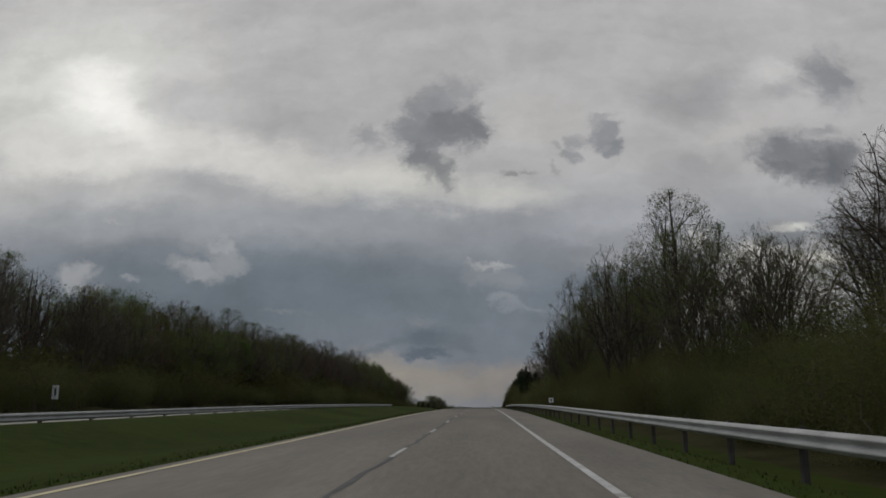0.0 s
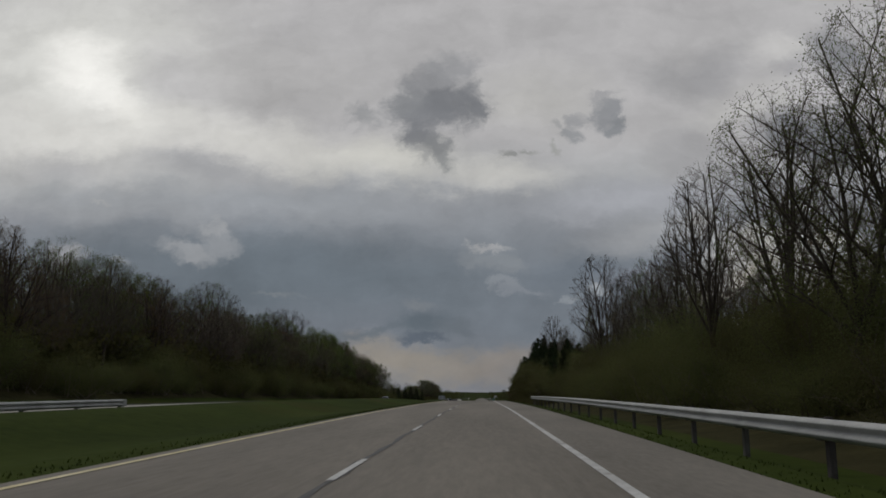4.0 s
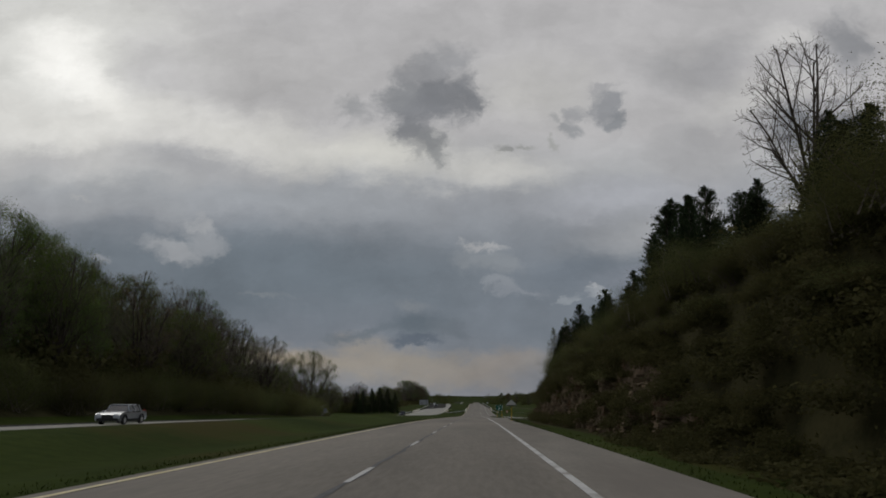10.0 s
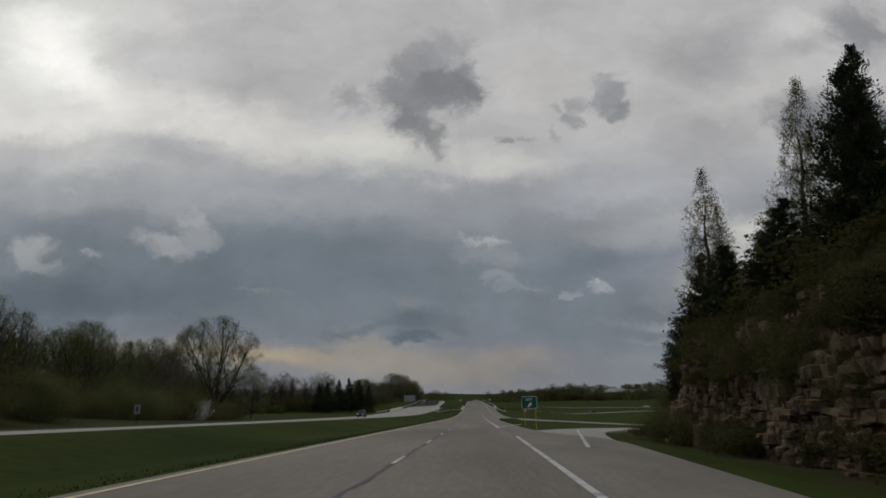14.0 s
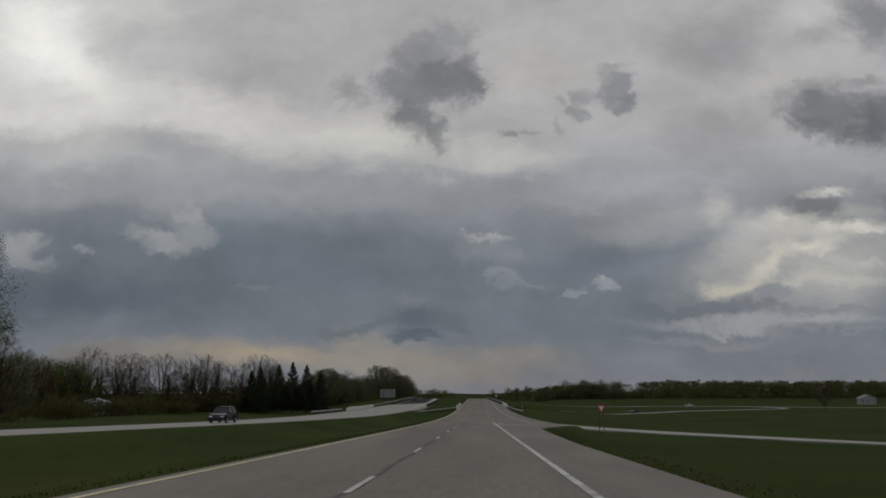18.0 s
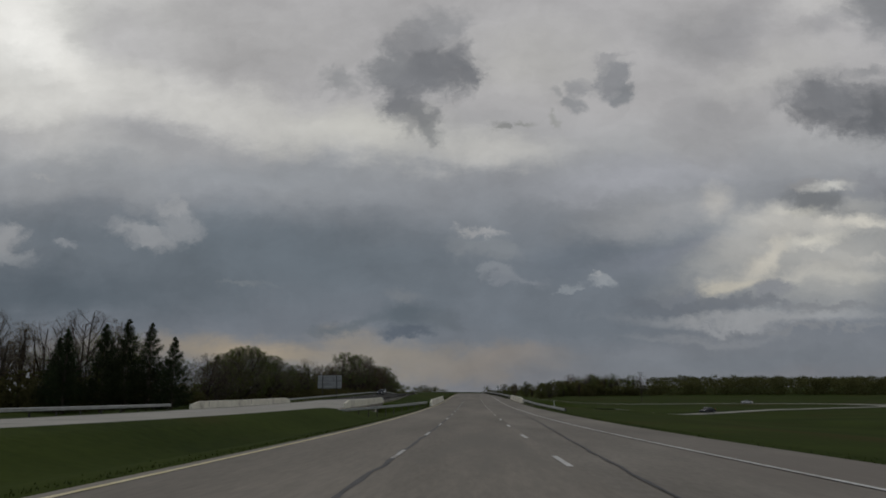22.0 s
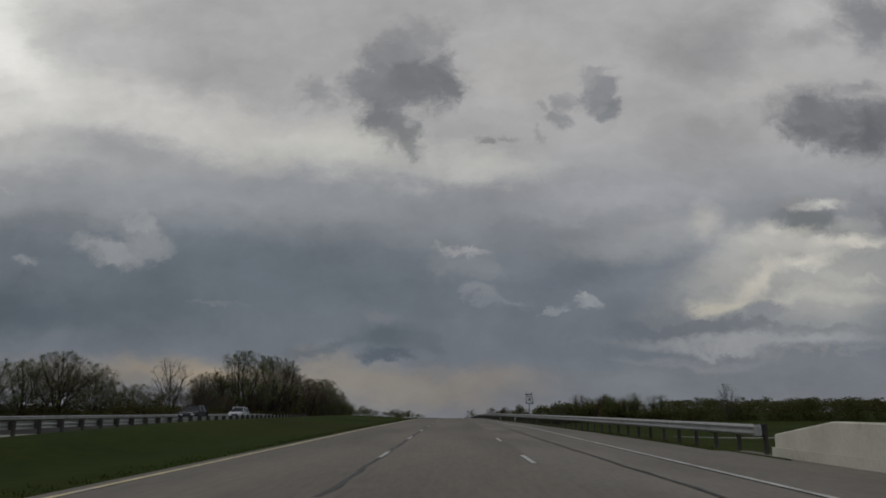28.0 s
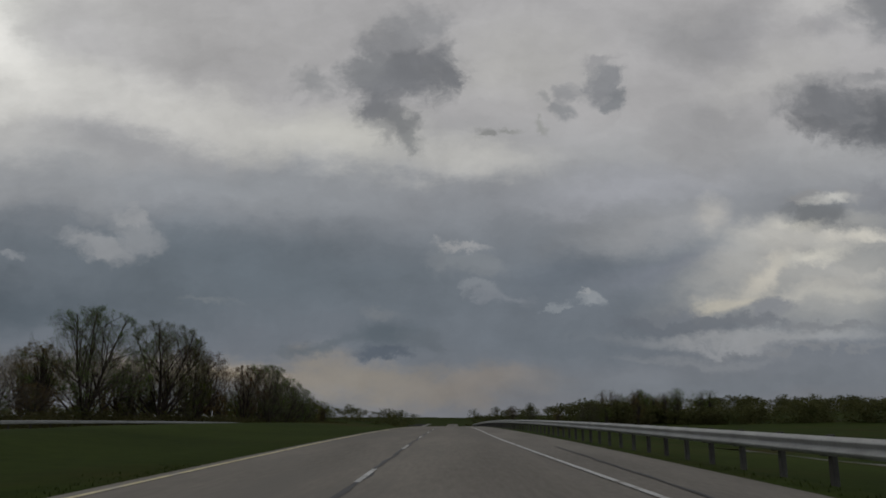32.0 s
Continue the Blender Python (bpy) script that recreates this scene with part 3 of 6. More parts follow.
def land(x, y):
    x, y = np.broadcast_arrays(np.asarray(x, float), np.asarray(y, float))
    r = profile(y)
    sh = far_shift(y)
    # beside the road the plain stays level where the road itself dips away ahead
    plain = np.interp(y, [900, 1000, 1500, 1900, 5000], [-8.5, -9.4, -10.2, -14, -14])
    aside = step(34, 90, np.abs(x - np.where(x < 0, -12.0, 0.0))) * step(900, 1000, y)
    r = r * (1 - aside) + np.maximum(r, plain) * aside
    z = r.copy()
    n1 = 0.5 * np.sin(x * 0.11 + y * 0.045) + 0.4 * np.sin(x * 0.047 - y * 0.083 + 1.3) + 0.3 * np.sin(x * 0.021 + y * 0.017)
    # median hollow
    lo, hi = FAR_RIGHT + sh, ROAD_LEFT - 0.3
    w = np.clip((x - lo) / (hi - lo), 0, 1)
    hollow = np.interp(y, [560, 630, 676, 690, 740, 790, 5000], [0.55, 1.15, 1.15, 0.55, 0.55, 0.0, 0.0])
    z = z - np.where((x > lo) & (x < hi), hollow * np.sin(np.pi * w) ** 2, 0)
    # a low grassy swell along the inner edge of the opposite carriageway
    swell = np.interp(y, [-200, 120, 170, 655, 668, 735, 775, 1150, 1300, 5000], [0.42, 0.42, 0.45, 0.45, 0.0, 0.0, 0.52, 0.52, 0.0, 0.0])
    z = z + np.where((x > lo) & (x < hi), swell * step(0.0, 0.1, w) * (1 - step(0.22, 0.75, w)), 0)
    # left: bank under the woods, falling away past them
    bank = np.interp(y, [-200, 0, 90, 170, 380, 440, 500, 640, 760, 900, 5000], [1.0, 1.0, 1.6, 4.0, 4.2, 0.8, -0.4, -1.0, -1.2, -0.8, -0.5])
    left = FAR_LEFT + sh - 1.5
    z = z + np.where(x < left, bank * step(0, 13, left - x) + 0.25 * n1 * step(3, 20, left - x), 0)
    z = z + np.where(x < left - 30, 2.0 * step(30, 160, left - x) * (bank > 0), 0)
    # right: ditch, wooded bank, rock cut, then open fields lower than the road
    edge = pavement_right(y)
    rise = np.interp(y, [-200, 40, 170, 215, 262, 300, 404, 420, 430, 5000], [1.0, 1.0, 1.4, 2.8, 6.4, 7.6, 7.2, 6.6, 0, 0])
    steep = np.interp(y, [190, 280, 5000], [11.0, 3.4, 3.4])
    d = x - (edge + 0.4)
    toe = np.interp(y, [0, 200, 280, 395, 426], [3.2, 2.6, 4.4, 4.4, 9.5])
    z = z - np.where(d > 0, 0.45 * step(0.3, 2.0, d), 0)
    z = z + np.where(d > toe, (rise + 0.45) * step(0, 1, (d - toe) / steep) * (rise > 0.01), 0)
    z = z + np.where(d > toe + 8, (0.3 * n1 + 1.5 * step(8, 60, d - toe)) * (y < 420), 0)
    fall = np.interp(y, [412, 445, 560, 650, 780, 930, 1200, 5000], [0, 0.7, 1.7, 2.6, 3.8, 3.8, 2.0, 0.5])
    z = z - np.where(d > 1.0, fall * step(1.0, 46, d) * (y > 412), 0)
    z = z + np.where(d > 50, 0.35 * n1 * (y > 430), 0)
    # a low ridge far off to the right
    z = z + 9.0 * step(1180, 1700, y + 0.45 * np.maximum(x, 0)) * step(60, 260, x)
    # hollow under the bridges
    mid = np.interp(x, [-40, -32.6, -17, -5.95, 8.5, 24], [684, 687, 695, 708, 728, 742])       # the bridges stand askew
    gully = step(-17, -11, y - mid) * (1 - step(11, 17, y - mid)) * (1 - step(26, 35, np.abs(x + 10)))
    z = z - 5.4 * gully
    # under the pavements the ground lies a little lower
    flat = (x > ROAD_LEFT - 0.1) & (x < edge + 0.1) & (gully < 0.01)
    z = np.where(flat, r - 0.14, z)
    opp = (x > FAR_LEFT + sh - 0.1) & (x < FAR_RIGHT + sh + 0.1) & (gully < 0.01)
    return np.where(opp, r - 0.14, z)


GX = np.array(sorted(set([-3200, -2200, -1500, -1000, -700, -500, -380, -300, -240, -190, -150, -120, -100, -85, -72, -62]
                         + list(np.arange(-54, -40, 4.0)) + list(np.arange(-40, -16, 1.6)) + list(np.arange(-16, -6.5, 1.6)) + [-6.05, -5.6]
                         + [-4, 0, 3.0] + list(np.arange(3.8, 16, 0.75)) + list(np.arange(16, 40, 2.4))
                         + list(np.arange(40, 90, 6.0)) + [100, 120, 150, 190, 240, 300, 400, 520, 700, 1000, 1500, 2200, 3200])))
GY = np.array(sorted(set(list(np.arange(-160, -40, 15.0)) + list(np.arange(-40, 980, 4.0)) + list(np.arange(980, 1500, 20.0))
                         + [1500, 1560, 1640, 1750, 1900, 2100, 2400, 2800, 3300, 3900, 4600])))
GZ = land(GX[None, :], GY[:, None])


def ground(x, y):
    """Height of the built ground at one point."""
    i = int(np.clip(np.searchsorted(GX, x) - 1, 0, len(GX) - 2))
    j = int(np.clip(np.searchsorted(GY, y) - 1, 0, len(GY) - 2))
    a, b = (x - GX[i]) / (GX[i + 1] - GX[i]), (y - GY[j]) / (GY[j + 1] - GY[j])
    return float((GZ[j, i] * (1 - a) + GZ[j, i + 1] * a) * (1 - b) + (GZ[j + 1, i] * (1 - a) + GZ[j + 1, i + 1] * a) * b)


def side_way(line, width, start_on_road=True, blend=(1.6, 7.0)):
    """A narrow road's line of (x, y, z), smoothed; the ground is graded to carry it."""
    pts = []
    for (x0, y0), (x1, y1) in zip(line, line[1:]):
        k = max(2, int(math.hypot(x1 - x0, y1 - y0) / 2))
        pts += [(x0 + (x1 - x0) * i / k, y0 + (y1 - y0) * i / k) for i in range(k)]
    pts.append(line[-1])
    p = np.array(pts, float)
    for _ in range(30):
        p[1:-1] = 0.25 * p[:-2] + 0.5 * p[1:-1] + 0.25 * p[2:]
    z = np.array([float(profile(y)) - 0.035 if start_on_road and x - 0.4 * width < pavement_right(y) else ground(x, y) + 0.1 for x, y in p])
    for _ in range(60):
        z[1:-1] = 0.25 * z[:-2] + 0.5 * z[1:-1] + 0.25 * z[2:]
    gx, gy = np.meshgrid(GX, GY)
    near = np.full(gx.shape, 1e9)
    level = np.zeros(gx.shape)
    for (x, y), h in zip(p, z):
        d = np.hypot(gx - x, gy - y)
        m = d < near
        near[m], level[m] = d[m], h
    w = 1 - step(width / 2 + blend[0], width / 2 + blend[1], near)
    w = np.where((gx < pavement_right(gy) + 0.1), 0, w)
    GZ[:] = GZ * (1 - w) + (level - 0.14) * w
    return [(float(x), float(y), float(h)) for (x, y), h in zip(p, z)]


EXIT_LINE = side_way([(1.0, 362), (1.9, 384), (3.6, 404), (6.6, 424), (10.4, 440), (17, 453), (30, 465), (50, 476), (80, 489), (130, 505)], 6.0, True, (0.7, 3.2))
ENTRY_LINE = side_way([(6.2, 554), (8.6, 546), (13, 540), (22, 535), (40, 530), (70, 526), (130, 528)], 3.4, True, (0.6, 3.0))
SIDE_LINE = side_way([(420, 858), (300, 868), (203, 880), (150, 900), (118, 914), (80, 917), (37, 910), (24, 904)], 4.4, False)
SPUR_LINE = side_way([(150, 898), (158, 875), (140, 845), (111, 824), (60, 775), (35, 736), (24, 716)], 4.0, False)


def ground_sheet():
    nx, ny = len(GX), len(GY)
    verts = np.stack([np.broadcast_to(GX[None, :], GZ.shape), np.broadcast_to(GY[:, None], GZ.shape), GZ], -1).reshape(-1, 3)
    faces = [(j * nx + i, j * nx + i + 1, (j + 1) * nx + i + 1, (j + 1) * nx + i) for j in range(ny - 1) for i in range(nx - 1)]
    me = mesh_of("ground", verts, faces, GRASS, True)
    me.materials.append(SOIL)
    for k, f in enumerate(me.polygons):
        x, y = GX[k % (nx - 1)], GY[k // (nx - 1)]
        edge = float(pavement_right(y))
        woods_right = y < 418 and edge + 3.0 < x < 60
        woods_left = y < 470 and -100 < x < FAR_LEFT - 5
        if woods_right or woods_left:
            f.material_index = 1
    tagged(new("ground", me), "mown spring grass verges and fields beside the highway", "grass ground", kind="structure")


ground_sheet()


# ---- roads ----
def ribbon(name, ys, left, right, lift, material, thick=0.2, cols=4):
    """A paved strip along y between two edges, with thickness."""
    verts, faces = [], []
    for y in ys:
        z = float(profile(y)) + lift
        l, r = float(left(y)), float(right(y))
        verts += [(l + (r - l) * c / cols, y, z) for c in range(cols + 1)] + [(r, y, z - thick), (l, y, z - thick)]
    k = cols + 3
    for j in range(len(ys) - 1):
        a = j * k
        faces += [(a + c, a + c + 1, a + k + c + 1, a + k + c) for c in range(cols)]
        faces += [(a + cols, a + cols + 1, a + k + cols + 1, a + k + cols), (a + cols + 2, a, a + k, a + k + cols + 2)]
    return mesh_of(name, verts, faces, material, False)


YS = list(np.arange(-60, 1000, 6.0)) + list(np.arange(1000, 1700, 25.0))
road = thing("road", "worn pale concrete two-lane highway carriageway with tarred joints", "road", Matrix.Identity(4), kind="structure")
part("roadway", ribbon("roadway", YS, lambda y: -5.45, lambda y: 1.98, 0.0, CONCRETE_ROAD), road)
part("left_shoulder", ribbon("left_shoulder", YS, lambda y: ROAD_LEFT, lambda y: -5.45, -0.01, SHOULDER, cols=1), road, "pale concrete edge strip")
part("right_shoulder", ribbon("right_shoulder", YS, lambda y: 1.98, pavement_right, -0.008, SHOULDER, cols=3), road, "stained concrete shoulder and merging lane")
far_road = thing("opposite_road", "pale concrete carriageway for the opposite traffic", "road", Matrix.Identity(4), kind="structure")
def far_split(y):
    """Where the dark outer lane ends and the pale concrete begins."""
    return FAR_LEFT + float(far_shift(y)) + float(np.interp(y, [-60, 430, 520, 735, 765, 6000], [3.6, 3.6, 0.3, 0.3, 12.0, 12.0]))


part("roadway", ribbon("far_roadway", YS, lambda y: FAR_LEFT + float(far_shift(y)), far_split, 0.0, ASPHALT), far_road, "dark worn asphalt lane")
part("concrete_lanes", ribbon("far_lanes", YS, far_split, lambda y: FAR_RIGHT + float(far_shift(y)), 0.0, RAMP), far_road, "pale concrete lanes")


def stripe(y0, y1, x, width, lift, material, name="line", parent=None, wobble=0.0, label=""):
    """A painted or tarred line lying on the road along y."""
    ys = list(np.arange(y0, y1, 6.0 if y1 - y0 > 12 else 3.0)) + [y1]
    fx = x if callable(x) else (lambda y: x)
    wob = lambda y: wobble * (math.sin(y * 0.9) + math.sin(y * 2.3 + 1))
    if wobble:
        ys = list(np.arange(y0, y1, 1.5)) + [y1]
    verts, faces = [], []
    for k, y in enumerate(ys):
        z = float(profile(y)) + lift
        w = width * (1 + (0.35 * math.sin(y * 1.7) if wobble else 0))
        verts += [(fx(y) - w / 2 + wob(y), y, z), (fx(y) + w / 2 + wob(y), y, z)]
        if k:
            a = 2 * k - 2
            faces.append((a, a + 1, a + 3, a + 2))
    return part(name, mesh_of(name, verts, faces, material), parent, label)


stripe(-50, 1600, -1.83, 0.11, 0.006, TAR, "tar_joint", road, wobble=0.03, label="wavering black tar joint")
stripe(556, 860, lambda y: 2.2 + 2.1 * step(560, 640, y) - 0.9 * step(660, 800, y), 0.08, 0.006, TAR, "tar_joint", road, wobble=0.02)
stripe(-50, 404, lambda y: 1.83 + float(np.interp(y, [0, 372, 404], [0, 0, 0.3])), 0.15, 0.009, WHITE_LINE, "edge_line", road, label="worn white edge line")
stripe(425, 545, 1.83, 0.15, 0.009, WHITE_LINE, "edge_line", road)
stripe(770, 1600, lambda y: 1.83 + 3.4 * (1 - float(step(770, 880, y))), 0.13, 0.009, WHITE_LINE, "edge_line", road)
stripe(558, 770, lambda y: 5.2 + 0.7 * (1 - float(step(558, 640, y))), 0.13, 0.009, WHITE_LINE, "edge_line", road)
stripe(-50, 1600, -5.5, 0.13, 0.009, YELLOW_LINE, "edge_line", road, label="worn yellow edge line")
stripe(640, 1300, lambda y: FAR_RIGHT + 1.2 + float(far_shift(y)), 0.13, 0.009, YELLOW_LINE, "edge_line", far_road)
stripe(300, 1300, lambda y: FAR_LEFT + 3.2 + float(far_shift(y)), 0.13, 0.009, WHITE_LINE, "edge_line", far_road)
for k in range(84):
    y = -20 + 12.19 * k
    stripe(y, y + 3.05, -1.83, 0.11, 0.012, WHITE_LINE, "lane_dash", road)
for k in range(17):
    y = 563 + 12.19 * k
    stripe(y, y + 3.05, 1.83, 0.13, 0.012, WHITE_LINE, "lane_dash", road)


def laid(name, line, width, material, cols=4):
    """A paved strip along a line of (x, y, z)."""
    p = np.array(line)
    verts, faces, q = [], [], cols + 3
    for k in range(len(p)):
        d = p[min(k + 1, len(p) - 1), :2] - p[max(k - 1, 0), :2]
        nrm = np.array([d[1], -d[0]]) / max(np.hypot(*d), 1e-6)
        row = [p[k, :2] + nrm * width * (c / cols - 0.5) for c in range(cols + 1)]
        verts += [(r[0], r[1], p[k, 2]) for c, r in enumerate(row)]
        verts += [(row[-1][0], row[-1][1], p[k, 2] - 0.6), (row[0][0], row[0][1], p[k, 2] - 0.6)]
    for k in range(len(p) - 1):
        a = k * q
        faces += [(a + c, a + q + c, a + q + c + 1, a + c + 1) for c in range(cols)]
        faces += [(a + cols, a + q + cols, a + q + cols + 1, a + cols + 1), (a + cols + 2, a + q + cols + 2, a + q, a)]
    return mesh_of(name, verts, faces, material)


exit_ramp = thing("exit_ramp", "pale concrete exit ramp curving round the rock cut", "ramp road", Matrix.Identity(4), kind="structure")
part("roadway", laid("exit_roadway", EXIT_LINE, 6.0, RAMP), exit_ramp)
entry_ramp = thing("entry_ramp", "pale concrete entry ramp joining from the field", "ramp road", Matrix.Identity(4), kind="structure")
part("roadway", laid("entry_roadway", ENTRY_LINE, 3.4, RAMP), entry_ramp)
side_road = thing("side_road", "narrow pale country road across the fields", "road", Matrix.Identity(4), kind="structure")
part("roadway", laid("side_roadway", SIDE_LINE, 4.4, RAMP), side_road)
part("spur", laid("spur_roadway", SPUR_LINE, 4.0, RAMP), side_road)


# gore paint where the ramp leaves
def slanted_line(x0, y0, x1, y1, width, name, parent):
    d = Vector((x1 - x0, y1 - y0)).normalized()
    s = Vector((d.y, -d.x)) * width / 2
    verts, faces, k = [], [], 10
    for i in range(k + 1):
        x, y = x0 + (x1 - x0) * i / k, y0 + (y1 - y0) * i / k
        for sg in (-1, 1):
            px, py = x + sg * s.x, y + sg * s.y
            verts.append((px, py, float(profile(py)) + 0.016))
        if i:
            a = 2 * i - 2
            faces.append((a, a + 1, a + 3, a + 2))
    part(name, mesh_of(name, verts, faces, WHITE_LINE), parent)


slanted_line(1.85, 428, 1.9, 452, 0.2, "gore_line", road)
slanted_line(1.85, 428, 5.0, 449, 0.22, "gore_line", road)
slanted_line(3.9, 391, 7.2, 420, 0.15, "gore_line", road)
slanted_line(1.75, 555, 1.75, 538, 0.2, "gore_line", road)
slanted_line(2.7, 546, 4.6, 542.8, 0.18, "gore_line", road)
slanted_line(1.75, 555, 2.7, 546, 0.2, "gore_line", road)


# ---- guard rails and bridges ----
W_BEAM = [(0.0, 0.0), (0.012, 0.02), (0.078, 0.055), (0.083, 0.085), (0.012, 0.135), (0.012, 0.175), (0.083, 0.225), (0.078, 0.255), (0.012, 0.29), (0.0, 0.31)]


def guard_rail(label, line, side, spacing, height=0.72):
    """A W-beam rail on posts along a line of (x, y) or (x, y, drop below the road); side: +1 when its traffic drives on the left of it."""
    rail = thing("guard_rail", label, "guard rail", Matrix.Identity(4), group="highway guard rails")
    ys = np.arange(line[0][1], line[-1][1] + 0.01, spacing)
    xs = np.interp(ys, [p[1] for p in line], [p[0] for p in line])
    sh = Shape()
    drop = np.interp(ys, [p[1] for p in line], [p[2] if len(p) > 2 else 0.0 for p in line])
    base = [float(profile(y)) - float(d) for y, d in zip(ys, drop)]
    k = len(W_BEAM)
    for x, y, z in zip(xs, ys, base):
        sh.v += [(x - side * (o + 0.12), y, z + height - 0.31 + h) for o, h in W_BEAM]
        sh.v += [(x - side * (o + 0.108), y, z + height - 0.31 + h) for o, h in W_BEAM]
    for j in range(len(ys) - 1):
        a, b = j * 2 * k, (j + 1) * 2 * k
        sh.f += [(a + i, a + i + 1, b + i + 1, b + i) for i in range(k - 1)]
        sh.f += [(a + k + i + 1, a + k + i, b + k + i, b + k + i + 1) for i in range(k - 1)]
        sh.f += [(a + k - 1, a + 2 * k - 1, b + 2 * k - 1, b + k - 1), (a + k, a, b, b + k)]
    part("beam", sh.mesh("beam", STEEL, True), rail, "weathered galvanised W-shaped beam")
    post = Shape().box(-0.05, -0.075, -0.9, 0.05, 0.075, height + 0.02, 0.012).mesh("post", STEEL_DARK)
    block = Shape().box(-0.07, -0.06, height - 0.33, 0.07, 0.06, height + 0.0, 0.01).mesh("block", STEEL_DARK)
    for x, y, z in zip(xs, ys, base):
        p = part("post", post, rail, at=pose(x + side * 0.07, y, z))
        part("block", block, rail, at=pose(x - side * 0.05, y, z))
    for e in (0, -1):
        end = Shape().box(-0.06, -0.2, 0, 0.06, 0.2, 0.31, 0.05).mesh("end_terminal", STEEL)
        part("end_terminal", end, rail, "flared rail end", at=pose(xs[e] - side * 0.14, ys[e], base[e] + height - 0.31))
    return rail


guard_rail("galvanised guard rail along the wooded shoulder", [(5.3, -40), (5.3, 176), (5.6, 190)], 1, 3.81)
guard_rail("galvanised guard rail along the opposite carriageway", [(-16.4, -40), (-16.4, 140)], -1, 3.81)
guard_rail("galvanised guard rail leading to the bridge across the median", [(-16.6, 660, 0.75), (-13.0, 667, 0.55), (-9.0, 676, 0.25), (-6.25, 684, 0.0)], -1, 1.905)
guard_rail("short galvanised guard rail leading to the bridge", [(11.6, 671, 0.75), (9.9, 687, 0.4), (8.6, 706, 0.0)], 1, 1.905)
guard_rail("long galvanised guard rail past the bridge", [(8.6, 750), (7.2, 800), (5.9, 850), (5.2, 900), (5.2, 1050)], 1, 1.905, 0.78)
guard_rail("guard rail beyond the opposite carriageway", [(-33.2, 622), (-33.2, 658)], -1, 3.81)
guard_rail("guard rail past the opposite bridge", [(-33.2, 712), (-34, 800), (-40.6, 960), (-40.8, 1040)], -1, 3.81)
guard_rail("guard rail on thin posts beside the median", [(-16.6, 718), (-17.2, 790), (-19, 830)], 1, 1.905, 0.74)


def bridge_parapet(label, x, y0, y1, inward):
    """A concrete bridge parapet with sloped ends, a plinth and a rail cap."""
    top = thing("bridge_parapet", label, "bridge parapet", Matrix.Identity(4), group="bridge parapets")
    sh, pl = Shape(), Shape()
    ys = [y0, y0 + 0.6, y0 + 3.2] + list(np.linspace(y0 + 3.2, y1 - 3.2, 10))[1:-1] + [y1 - 3.2, y1 - 0.6, y1]
    hs = [0.55, 0.62, 0.92] + [0.92] * 8 + [0.92, 0.62, 0.55]
    for shape, w0, w1, cap in ((sh, 0.0, 0.30, 1.0), (pl, -0.08, 0.0, 0.0)):
        for y, h in zip(ys, hs):
            z = float(profile(y))
            hh = h if cap else 0.22
            a, b = sorted((x + inward * w0 * -1, x + inward * w1 * -1))
            shape.v += [(a, y, z - 0.4), (b, y, z - 0.4), (b - 0.02, y, z + hh - 0.03), (b - 0.05, y, z + hh), (a + 0.05 * cap, y, z + hh), (a + 0.02 * cap, y, z + hh - 0.03)]
        for j in range(len(ys) - 1):
            for i in range(6):
                p, q = j * 6 + i, j * 6 + (i + 1) % 6
                shape.f.append((p, q, q + 6, p + 6))
        e = (len(ys) - 1) * 6
        shape.f += [(5, 4, 3, 2, 1, 0), tuple(e + i for i in range(6))]
    part("wall", sh.mesh("wall", BARRIER), top)
    part("plinth", pl.mesh("plinth", BARRIER), top, "low stained concrete kerb")
    for y in np.linspace(y0 + 6, y1 - 6, 5):
        z = float(profile(y))
        groove = Shape().box(x - inward * 0.004 - 0.004, y - 0.012, z + 0.24, x - inward * 0.004 + 0.012, y + 0.012, z + 0.86)
        part("joint", groove.mesh("joint", STEEL_DARK), top, "dark expansion joint")
    return top


bridge_parapet("pale concrete parapet of the road bridge", 8.5, 707, 749, -1)
bridge_parapet("pale concrete parapet of the road bridge by the median", -5.95, 685, 732, 1)
bridge_parapet("stained concrete parapet of the opposite bridge", FAR_RIGHT + 0.2, 673, 716, -1)
bridge_parapet("stained concrete parapet of the opposite bridge", FAR_LEFT - 0.1, 662, 711, 1)
deck = thing("bridge_deck", "concrete bridge deck with side beams", "bridge", Matrix.Identity(4))
for x0, x1, nm in ((-6.3, 8.9, "slab"), (FAR_LEFT - 0.6, FAR_RIGHT + 0.7, "far_slab")):
    ys = list(np.linspace(684, 752, 14)) if nm == "slab" else list(np.linspace(660, 720, 12))
    me = ribbon(nm, ys, lambda y: x0, lambda y: x1, -0.025 if nm == "slab" else -0.03, SHOULDER, 0.7)
    part("slab", me, deck)
for x in (-5.6, -2.5, 0.5, 4.0, 7.9, -31, -27, -23.5, -19.5):
    m = float(np.interp(x, [-32.6, -17, -5.95, 8.5], [687, 695, 708, 728]))
    part("girder", Shape().box(x - 0.25, m - 20, -12.0, x + 0.25, m + 20, -10.2).mesh("girder", SHOULDER), deck)
for x0, x1, y in ((-6.2, 8.8, 702), (-6.2, 8.8, 737), (-33, -16.4, 678), (-33, -16.4, 704)):
    part("abutment", Shape().box(x0, y - 0.8, -16, x1, y + 0.8, -10.3).mesh("abutment", BARRIER), deck)


